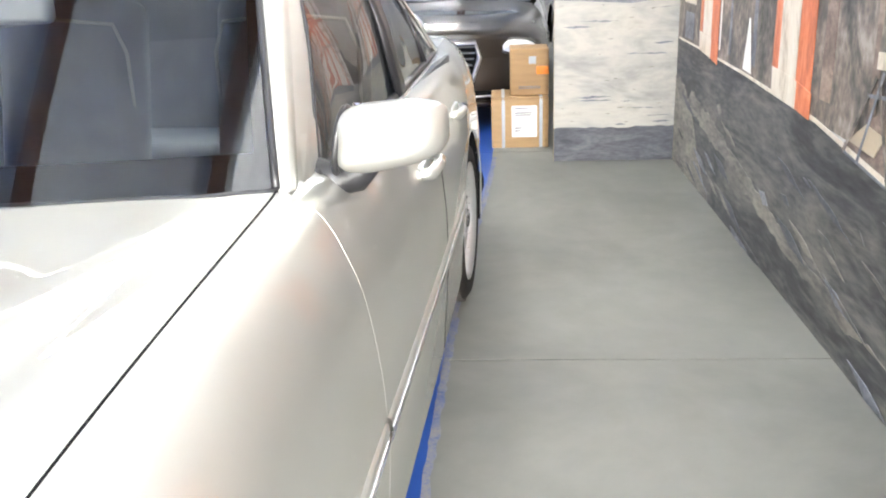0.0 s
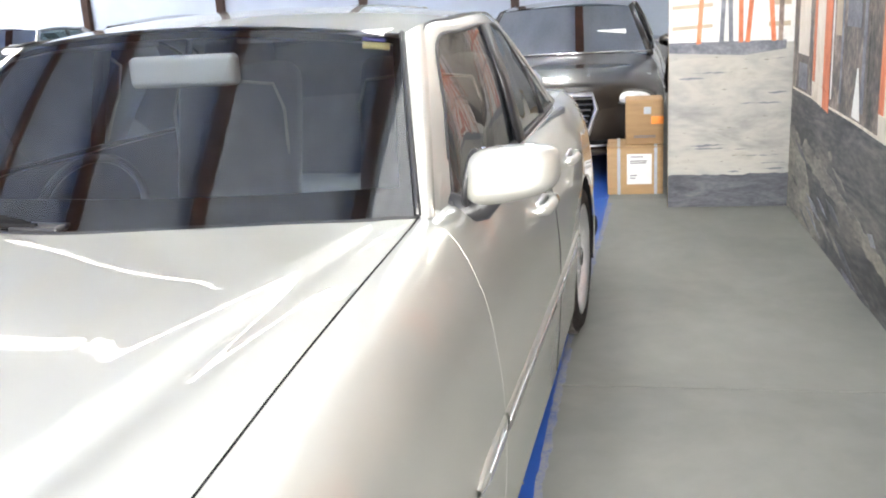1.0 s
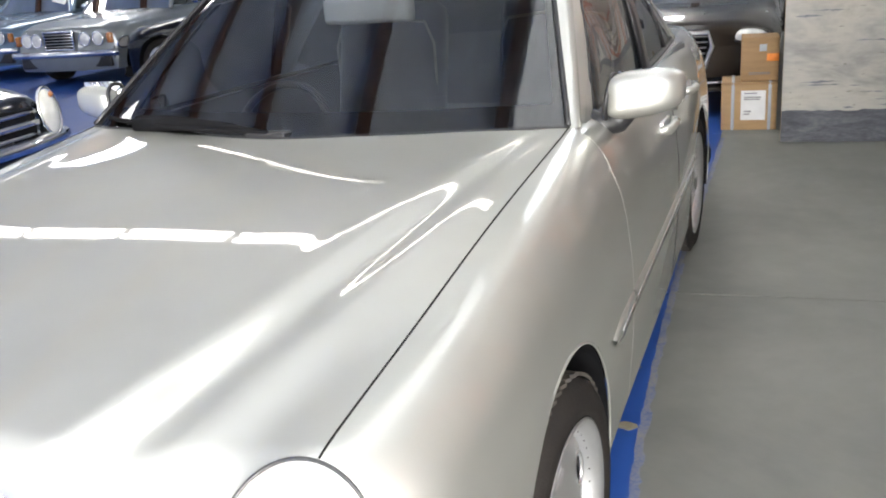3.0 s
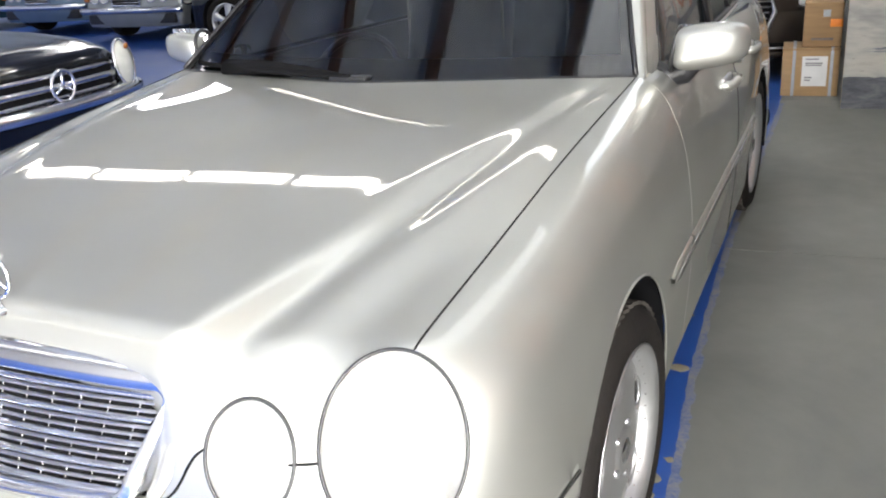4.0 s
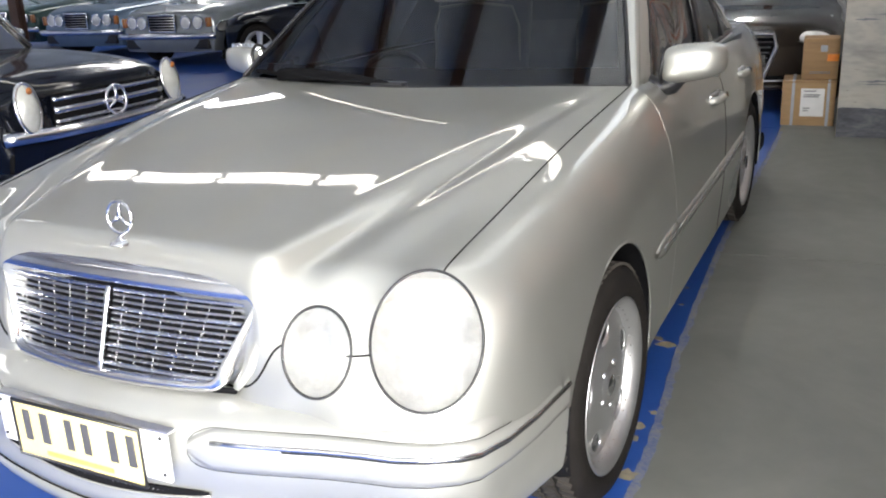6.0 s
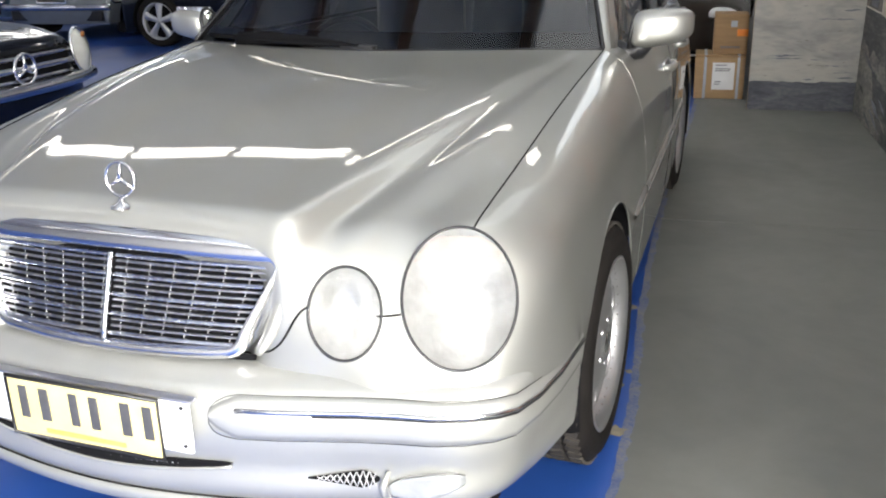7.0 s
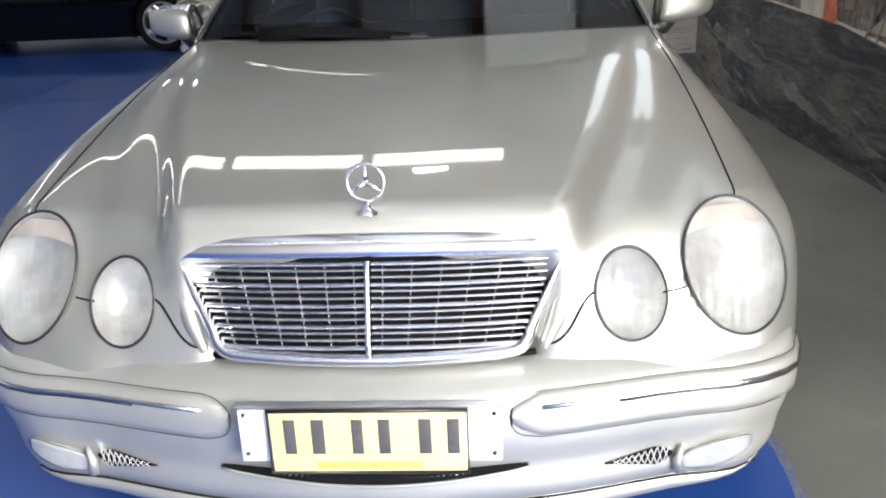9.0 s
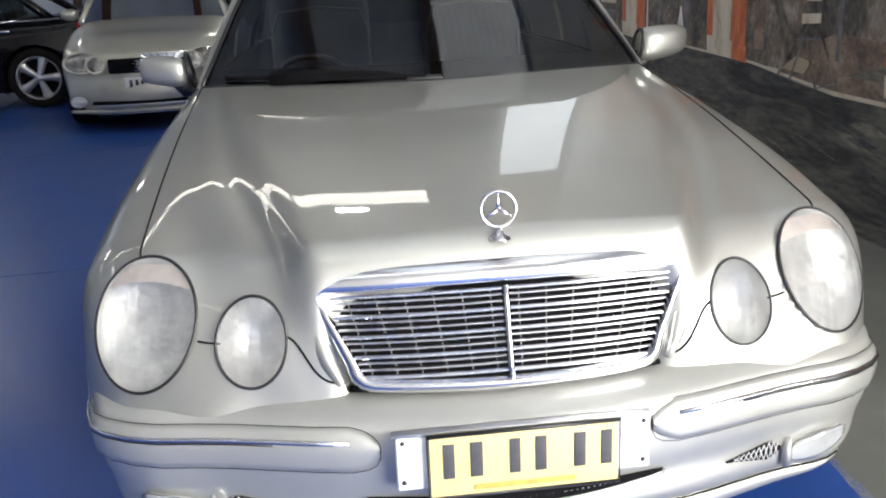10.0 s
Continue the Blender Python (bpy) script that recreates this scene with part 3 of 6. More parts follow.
def build_mural():
    """The street scene painted on the wall: road below, kerb, footpath, colonnade and dark shopfronts."""
    mural = thing("mural", "painted street mural with orange columns above a dark road", "mural", kind="structure")
    def poly(name, pts, material, lift, label=""):
        return wall_poly(name, pts, material, mural, lift, .003, label)
    poly("painted_road", [(-.0, 0), (7.7, 0), (7.7, .62), (5.5, .64), (3.4, .655), (2.6, .735), (1.6, .765), (.7, .775), (0, .775)], M_ROAD, .004, "dark painted road")
    poly("painted_earth", ragged([(0, .002), (1.0, .002), (.72, .20), (.52, .40), (.32, .50), (.14, .545), (0, .545)], .012, 1), M_EARTH, .007)
    poly("painted_earth", ragged([(.35, .43), (.9, .36), (2.2, .20), (3.0, .14), (3.4, .16), (2.2, .28), (1.2, .42), (.5, .52)], .016, 2), M_EARTH, .0078)
    rnd = random.Random(12)
    for k in range(70):
        s0 = rnd.uniform(.1, 6.5)
        z0 = rnd.uniform(.03, .60)
        ln, h = rnd.uniform(.08, .5), rnd.uniform(.006, .03)
        fall = -.22 * ln if s0 < 3.5 else -.05 * ln
        m = rnd.choice((M_EARTH, M_BASE, M_GREY, M_ROAD, M_ROAD, M_BASE))
        poly("painted_stroke", ragged([(s0, z0), (s0 + ln * .5, z0 + fall * .5 - h), (s0 + ln, max(.01, z0 + fall)), (s0 + ln * .5, z0 + fall * .5 + h)], .006, 40 + k), m, .0088 + .0004 * (k % 5))
    poly("painted_facade", [(0, .775), (7.7, .66), (7.7, 1.62), (0, 1.45)], M_DARK, .004, "dark painted shopfronts")
    poly("painted_sky", [(0, 1.45), (7.7, 1.62), (7.7, 3.4), (0, 3.4)], M_CREAM, .004, "cream painted upper facade")
    for k in range(22):
        a = .15 + .29 * k
        z = 1.5 + .25 * ((k * 7) % 5)
        b = a + (.75 if k % 2 else -.55)
        poly("painted_truss", [(a, z), (a + .05, z), (b + .05, z + .9), (b, z + .9)], (M_ORANGE, M_BROWN, M_ORANGE, M_GREY)[k % 4], .0062 + .0006 * (k % 4))
    poly("painted_kerb", [(.05, .772), (.7, .772), (1.6, .762), (2.6, .732), (3.4, .650), (5.5, .638), (5.5, .660), (3.4, .672), (2.6, .748), (1.6, .776), (.05, .785)], M_CREAM, .008, "pale painted kerb line")
    poly("painted_footpath", [(2.85, .70), (3.45, .672), (5.5, .66), (5.5, .86), (4.2, .93), (3.4, .95), (3.2, .90)], M_BROWN, .0075)
    poly("painted_footpath", [(3.5, .76), (5.5, .72), (5.5, .82), (3.9, .86)], M_EARTH, .0105)
    # colonnade: cream and orange column pairs with bases
    for s0, w in ((.62, .9), (2.02, 1.0), (3.75, 1.15), (5.6, 1.2)):
        z0 = float(np.interp(s0, (0, 1.6, 2.6, 3.4, 5.5), (.78, .775, .75, .70, .68)))
        poly("painted_column", [(s0 + .10 * w, z0 + .09), (s0 + .32 * w, z0 + .08), (s0 + .33 * w, 3.2), (s0 + .11 * w, 3.2)], M_CREAM, .0085, "cream painted column")
        poly("painted_column", [(s0 + .33 * w, z0 + .07), (s0 + .50 * w, z0 + .06), (s0 + .50 * w, 3.2), (s0 + .34 * w, 3.2)], M_ORANGE, .009, "orange painted column")
        poly("painted_column", [(s0 + .02 * w, z0 + .09), (s0 + .10 * w, z0 + .09), (s0 + .105 * w, 3.2), (s0 + .045 * w, 3.2)], M_ORANGE, .009)
        poly("painted_plinth", [(s0 + .04 * w, z0 - .005), (s0 + .33 * w, z0 - .02), (s0 + .33 * w, z0 + .085), (s0 + .03 * w, z0 + .095)], M_CREAM, .0115, "pale painted plinth")
        poly("painted_plinth", [(s0 + .33 * w, z0 - .02), (s0 + .52 * w, z0 - .035), (s0 + .52 * w, z0 + .06), (s0 + .33 * w, z0 + .085)], M_ORANGE, .012)
        poly("painted_plinth", [(s0 + .33 * w, z0 - .02), (s0 + .355 * w, z0 - .022), (s0 + .355 * w, z0 + .08), (s0 + .33 * w, z0 + .085)], M_CREAM, .0135)
    # posts, doors and shop details between the columns
    for s0, w, m in ((1.30, .035, M_GREY), (1.72, .05, M_GREY), (1.80, .03, M_DARK), (1.10, .02, M_WHITE), (2.62, .10, M_BROWN), (3.05, .05, M_BROWN), (3.40, .03, M_GREY), (4.55, .05, M_GREY), (4.8, .20, M_BROWN)):
        poly("painted_post", [(s0, .82), (s0 + w, .82), (s0 + w, 3.0), (s0, 3.0)], m, .0078)
    for s0, s1, z0, z1, m in ((1.16, 1.28, 1.15, 2.2, M_TAN), (1.40, 1.66, 1.2, 2.3, M_GREY), (2.70, 3.0, 1.25, 2.4, M_GREY), (4.35, 4.55, 1.2, 2.3, M_TAN), (5.0, 5.5, 1.1, 2.3, M_GREY), (.18, .50, 1.0, 2.2, M_CREAM), (.22, .46, .80, .95, M_GREY)):
        poly("painted_window", [(s0, z0), (s1, z0), (s1, z1), (s0, z1)], m, .0068)
    poly("painted_cone", [(1.60, .79), (1.74, .785), (1.675, 1.02), (1.662, 1.02)], M_WHITE, .013, "white painted traffic cone")
    # folding sign painted on the road's edge
    for a, b, w in (((2.90, .70), (3.10, .96), .016), ((3.26, .665), (3.12, .96), .016), ((3.43, .715), (3.25, .98), .014), ((3.02, .69), (3.15, .98), .012), ((2.9, .70), (3.25, .665), .008), ((3.25, .665), (3.43, .715), .008), ((3.05, .90), (3.27, .92), .012)):
        d = Vector((b[0] - a[0], b[1] - a[1])).normalized()
        nx, nz = -d.y * w / 2, d.x * w / 2
        poly("painted_sign_leg", [(a[0] - nx, a[1] - nz), (b[0] - nx, b[1] - nz), (b[0] + nx, b[1] + nz), (a[0] + nx, a[1] + nz)], M_DARK if w > .012 else M_GREY, .0145)
    poly("painted_sign", [(3.10, 1.0), (3.27, 1.01), (3.27, 1.22), (3.11, 1.20)], M_DARK, .0145)
    poly("painted_sign", [(3.10, .985), (3.265, .995), (3.265, 1.045), (3.10, 1.035)], M_CREAM, .0165)
    poly("painted_sign", [(3.13, 1.10), (3.26, 1.105), (3.26, 1.14), (3.13, 1.135)], M_CREAM, .0165)
    poly("painted_sign", [(2.93, .74), (3.14, .73), (3.20, .80), (3.06, .815)], M_TAN, .0125)
    # the return panel, a board that stands out from the wall
    board = thing("partition_board", "plywood partition painted with rocky ground, white sky and red poles", "partition", kind="structure")
    W0, T, Hb = -.772, .045, 2.40
    part("board", in_room(boxg((W0 / 2, T / 2 + .002, Hb / 2), (-W0, T, Hb))), PLY, board, "plywood board with a raw edge", smooth=False)

    def face(name, pts, material, lift, label=""):
        V = [(x, -lift + (.003 if b else 0), z) for b in (0, 1) for x, z in pts]
        n = len(pts)
        F = [tuple(range(n)), tuple(reversed(range(n, 2 * n)))] + [(i, n + i, n + (i + 1) % n, (i + 1) % n) for i in range(n)]
        return part(name, in_room((V, F)), material, board, label, smooth=False)
    # made-up window over the board; its lamp stands in for a lit white surface
    win = thing("window_1", "made-up frosted window in a white frame above the partition", "window", kind="structure")
    for cx, cz, sx, sz in ((W0 / 2, Hb + .03, -W0, .06), (W0 / 2, 4.47, -W0, .06), (W0 + .025, (Hb + 4.5) / 2, .05, 4.5 - Hb - .12), (-.027, (Hb + 4.5) / 2, .05, 4.5 - Hb - .12)):
        part("window_frame", in_room(boxg((cx, T / 2, cz), (sx, .06, sz), .004)), WHITE_PLASTIC, win)
    part("pane", in_room(boxg((W0 / 2, T / 2 + .01, (Hb + 4.5) / 2), (-W0 - .11, .006, 4.5 - Hb - .13))), PAPER, win, "frosted white pane")
    part("head_panel", in_room(boxg((W0 / 2, T / 2, 4.95), (-W0, T, .88))), PLY, win, "plywood panel over the added window")
    # darker colour along the foot of the board
    face("dark_foot_band", [(W0, 0), (0, 0), (0, .20), (W0, .20)], M_BASE, .004, "dark band along the board's foot")
    face("painted_ground", [(W0, .20), (0, .20), (0, 1.06), (W0, 1.08)], M_ROAD_LIT, .003, "pale rocky painted ground")
    face("painted_sky", [(W0, 1.08), (0, 1.06), (0, Hb), (W0, Hb)], M_WHITE, .003, "white painted sky")
    face("painted_shade", [(W0, 1.02), (-.3, .99), (-.05, 1.02), (-.05, 1.075), (W0, 1.085)], M_GREY, .0045)
    for k in range(6):
        z = 1.16 + .13 * k
        face("painted_board", [(W0 + .02, z), (-.5, z + .01), (-.5, z + .035), (W0 + .02, z + .025)], M_TAN, .0045)
        face("painted_board", [(-.16, z), (-.03, z), (-.03, z + .03), (-.16, z + .03)], M_TAN, .0045)
    for x0, x1, m in ((-.60, -.54, M_ORANGE), (-.46, -.42, M_GREY), (-.40, -.44, M_GREY), (-.34, -.36, M_ORANGE), (-.30, -.22, M_ORANGE), (-.14, -.24, M_ORANGE), (-.10, -.10, M_BROWN)):
        face("painted_pole", [(x0, 1.07), (x0 + .028, 1.07), (x1 + .03, 2.2), (x1, 2.2)], m, .006)
    for k in range(5):
        z = 1.55 + .15 * k
        face("painted_truss", [(W0 + .03, z), (-.04, z - .06 + .17 * (k % 2)), (-.04, z - .03 + .17 * (k % 2)), (W0 + .03, z + .03)], M_ORANGE if k % 3 else M_BROWN, .0075)
    # ragged upper edge of the dark foot band
    face("foot_band_edge", ragged([(W0, .17), (0, .17), (0, .225), (W0, .215)], .008, 5, .05), M_BASE, .0052)
    rnd = random.Random(9)
    for k in range(60):
        x, z = rnd.uniform(W0 + .02, -.12), rnd.uniform(.23, 1.0)
        dark = rnd.random() < .32
        w, h = (rnd.uniform(.010, .045), rnd.uniform(.0015, .004)) if dark else (rnd.uniform(.08, .30), rnd.uniform(.003, .010))
        w = min(w, -.03 - x)
        out = ragged([(x, z), (x + w * .35, z - h), (x + w, z - h * rnd.uniform(-.5, .5)), (x + w * .6, z + h)], .0035, 200 + k, .025)
        face("painted_stone", out, M_EARTH if dark else rnd.choice((M_ROAD_LIT, M_ROAD_LIT, M_GREY)), .0046 + .0003 * (k % 6))


def build_boxes():
    def carton(name, label, c, s, rz, material):
        b = thing(name, label, "box", "stacked cartons")
        b.matrix_world = pose(*c, 0, 0, rz)
        part("carton", box((0, 0, s[2] / 2), s, .006, 2), material, b)
        part("flap_seam", box((0, 0, s[2] + .0005), (s[0] - .01, .006, .002)), CARD_DARK, b)
        return b
    big = carton("cardboard_box", "large brown cardboard box with white label and grey straps", (.858, 6.69, 0), (.395, .36, .355), 4.5, CARD)
    part("address_label", box((.03, -.182, .185), (.175, .002, .22), .0004), PAPER, big, "white shipping label with unreadable print")
    for z, w in ((.275, .09), (.245, .12), (.23, .11), (.14, .05), (.12, .04)):
        part("label_print", box((.03 - (.13 - w) / 2, -.1835, z), (w, .0012, .008)), INK, big)
    for x in (-.115, .145):
        part("strap", box((x, 0, .178), (.022, .366, .361), .002), TAPE, big, "grey-blue packing strap")
    part("edge_board", box((0, -.181, .346), (.397, .004, .02), .001), CARD_DARK, big)
    small = carton("cardboard_box", "smaller brown cardboard box with orange sticker, on another box", (.925, 6.70, .3605), (.265, .30, .315), 4.5, CARD_DARK)
    part("sticker", box((.09, -.1515, .17), (.085, .002, .055), .0004), ORANGE, small, "bright orange sticker")
    part("tape", box((.02, -.1512, .24), (.05, .002, .05), .0004), TAPE, small)
    for z in (.06, .05):
        part("box_print", box((.0, -.1512, z), (.15, .0012, .006)), INK, small)


# ---- the silver sedan: nose towards the camera, y runs to its tail ----
FRONT_AXLE, REAR_AXLE, WHEEL_R, ARCH_R, ARCH_Z = 0.975, 3.70, 0.318, 0.368, 0.312


def hero_lines():
    """Lines of the body from nose to cowl, and along the flank to the tail, for one half."""
    centre = [(0, .20, .54), (0, .235, .69), (0, .192, .797), (0, .232, .8475), (0, .55, .9040), (0, 1.0, .9680), (0, 1.447, 1.0030)]
    crest = [(.335, .158, .54), (.368, .176, .68), (.380, .192, .777), (.390, .237, .8405), (.477, .55, .898), (.572, 1.0, .963), (.67, 1.582, 1.0030)]
    inner = [tuple(np.array(a) * .5 + np.array(b) * .5 + np.array((0, 0, .25 * (a[2] - b[2])))) for a, b in zip(centre, crest)]
    shelf = [tuple(np.array(a) * .14 + np.array(b) * .86 + np.array((0, .035 if k < 2 else 0, .12 * (a[2] - b[2]) + .0006))) for k, (a, b) in enumerate(zip(centre, crest))]
    valley = [(.40, .152, .53), (.418, .180, .66), (.432, .212, .742), (.442, .28, .800), (.537, .56, .874), (.627, 1.0, .946), (.702, 1.606, 1.001)]
    small = [(.50, .158, .515), (.512, .194, .655), (.517, .25, .745), (.529, .32, .808), (.602, .57, .878), (.674, 1.0, .945), (.724, 1.615, 1.000)]
    between = [(.60, .155, .508), (.60, .221, .655), (.605, .276, .745), (.612, .34, .800), (.665, .58, .868), (.712, 1.0, .936), (.742, 1.624, .999)]
    gap = [(.70, .180, .505), (.718, .253, .675), (.735, .326, .795), (.741, .356, .816), (.747, .6, .860), (.752, 1.0, .925), (.758, 1.635, .998)]
    crown = [(.79, .215, .505), (.802, .280, .665), (.808, .340, .768), (.812, .398, .80), (.820, .62, .846), (.820, 1.0, .90), (.808, 1.655, .966)]
    shoulder = [(.868, .300, .505), (.868, .330, .645), (.871, .380, .73), (.874, .440, .76), (.880, .65, .795), (.882, 1.0, .828), (.868, 1.665, .86)]
    widest = [(.908, .40, .505), (.906, .42, .60), (.906, .45, .65), (.907, .50, .67), (.912, .68, .69), (.915, 1.0, .69), (.900, 1.685, .69)]
    rub = [(.922, .53, .50), (.919, .535, .52), (.918, .55, .535), (.919, .58, .54), (.921, .70, .545), (.922, 1.0, .54), (.906, 1.705, .525)]
    sill = [(.912, .56, .42), (.912, .57, .42), (.912, .58, .42), (.912, .60, .41), (.908, .72, .38), (.905, 1.0, .25), (.886, 1.72, .215)]
    half = [centre, inner, shelf, crest, valley, small, between, gap, crown, shoulder, widest, rub, sill]
    for line in half:
        a, b = np.array(line[3]), np.array(line[4])
        flat = line[0][0] < .39
        line[4:4] = [tuple(a + (b - a) * k + np.array((0, 0, dz))) for k, dz in (((.08, .0012), (.24, .0014)) if flat else ((.14, .0015), (.34, .0016)))]
    gap += [(.765, 2.2, .985), (.757, 2.72, .985), (.725, 3.45, .985), (.70, 3.9, .985), (.65, 4.5, .965), (.59, 4.79, .90)]
    crown += [(.812, 2.2, .962), (.802, 2.72, .962), (.770, 3.45, .962), (.745, 3.9, .958), (.69, 4.5, .93), (.63, 4.80, .86)]
    shoulder += [(.862, 2.2, .862), (.850, 2.72, .862), (.822, 3.45, .862), (.802, 3.9, .855), (.75, 4.5, .82), (.67, 4.81, .75)]
    widest += [(.891, 2.2, .69), (.878, 2.72, .69), (.852, 3.45, .69), (.832, 3.9, .69), (.78, 4.5, .66), (.70, 4.82, .62)]
    rub += [(.895, 2.2, .525), (.882, 2.72, .525), (.856, 3.45, .525), (.836, 3.9, .525), (.79, 4.5, .52), (.71, 4.82, .50)]
    sill += [(.875, 2.2, .215), (.862, 2.72, .215), (.836, 3.45, .22), (.818, 3.9, .24), (.77, 4.5, .27), (.69, 4.80, .30)]
    return half


KU_FRONT, KU_REAR = [7, 7, 6, 4, 4, 10, 14, 24], [10, 10, 20, 14, 10, 4]
KV_TOP, KV_SIDE = [7, 6, 5, 5, 7, 8, 10], [7, 7, 7, 6, 14]


def mirror_line(line):
    return [(-x, y, z) for x, y, z in line]


def arch_test(V, y0):
    d = np.hypot(V[:, 1] - y0, V[:, 2] - ARCH_Z)
    return np.where((np.abs(V[:, 0]) > 0.6) & (V[:, 2] < 0.8), d / ARCH_R, 9.0)


def arch_rim(y0):
    def project(p):
        v = np.array((p[1] - y0, p[2] - ARCH_Z))
        v *= ARCH_R / np.linalg.norm(v)
        return np.array((p[0], y0 + v[0], ARCH_Z + v[1]))
    return project


class Oval:
    """An oval lamp opening set in the body: centre, outward direction, half width and half height."""

    def __init__(self, c, d, a, b):
        self.c, self.d = np.array(c), np.array(d) / np.linalg.norm(d)
        e1 = np.cross(np.array((0, 0, 1.0)), self.d)
        self.e1 = e1 / np.linalg.norm(e1)
        self.e2 = np.cross(self.d, self.e1)
        self.a, self.b = a, b

    def local(self, V):
        w = V - self.c
        return w @ self.e1, w @ self.e2, w @ self.d

    def q(self, V):
        x, y, z = self.local(V)
        return np.where(np.abs(z) < 0.16, np.sqrt((x / self.a) ** 2 + (y / self.b) ** 2), 9.0)

    def fit(self, V):
        x, y, z = self.local(V)
        q = self.q(V)
        k = (q > 0.55) & (q < 1.45)
        A = np.stack([np.ones(k.sum()), x[k], y[k], x[k] ** 2, x[k] * y[k], y[k] ** 2], 1)
        self.k = np.linalg.lstsq(A, z[k], rcond=None)[0] * np.array((1, 1, 1, .85, .6, .6))

    def at(self, x, y, lift=0.0):
        z = self.k @ np.array((1, x, y, x * x, x * y, y * y)) + lift
        return self.c + x * self.e1 + y * self.e2 + z * self.d

    def project(self, p):
        x, y, z = self.local(p)
        q = max(math.hypot(x / self.a, y / self.b), 1e-6)
        return self.at(x / q, y / q)

    def ring(self, scale=1.0, lift=0.0, n=56):
        return [self.at(self.a * scale * math.cos(t), self.b * scale * math.sin(t), lift) for t in np.linspace(0, 2 * math.pi, n, endpoint=False)]

    def disc(self, fn, rings=10, n=56, reach=1.0):
        """A dome over the oval: fn(q) lifts it."""
        V, F = [self.at(0, 0, fn(0.0))], []
        for i in range(1, rings + 1):
            V += self.ring(reach * i / rings, fn(i / rings), n)
        F += [(0, 1 + j, 1 + (j + 1) % n) for j in range(n)]
        for i in range(rings - 1):
            a, b = 1 + i * n, 1 + (i + 1) * n
            F += [(a + j, b + j, b + (j + 1) % n, a + (j + 1) % n) for j in range(n)]
        return V, F


def lamp(body, oval, side, big):
    """A lamp behind glass: reflector bowl, bulb shield, lens with a dark seal round it."""
    unit = part("headlamp", [list(map(tuple, x)) for x in oval.disc(lambda q: -0.055 * (1 - q * q) - 0.008, 8)], REFLECTOR, body,
                "large oval headlamp with a fluted glass lens" if big else "small oval inner headlamp with clear glass")
    part("lens", oval.disc(lambda q: 0.010 * (1 - q ** 2) + 0.001, 10, reach=0.985), LENS, unit, "clear moulded glass lens")
    part("lamp_seal", tube(oval.ring(1.0, 0.0), 0.0034, 6, True), BLACK_TRIM, unit, "black rubber seal")
    if big:
        rows = []
        for k in range(5):
            y = oval.b * (0.52 + 0.09 * k)
            w = oval.a * math.sqrt(max(0.02, 1 - (y / oval.b) ** 2)) * 0.93
            rows.append([oval.at(x, min(y + oval.b * (.16 - .045 * k) * (.5 - (x / oval.a) ** 2), oval.b * .93 * math.sqrt(max(.02, 1 - (x / oval.a) ** 2))), -0.012) for x in np.linspace(-w, w, 14)])
        part("indicator", grid_geo(np.array(rows), True), AMBER, unit, "pale amber indicator section")


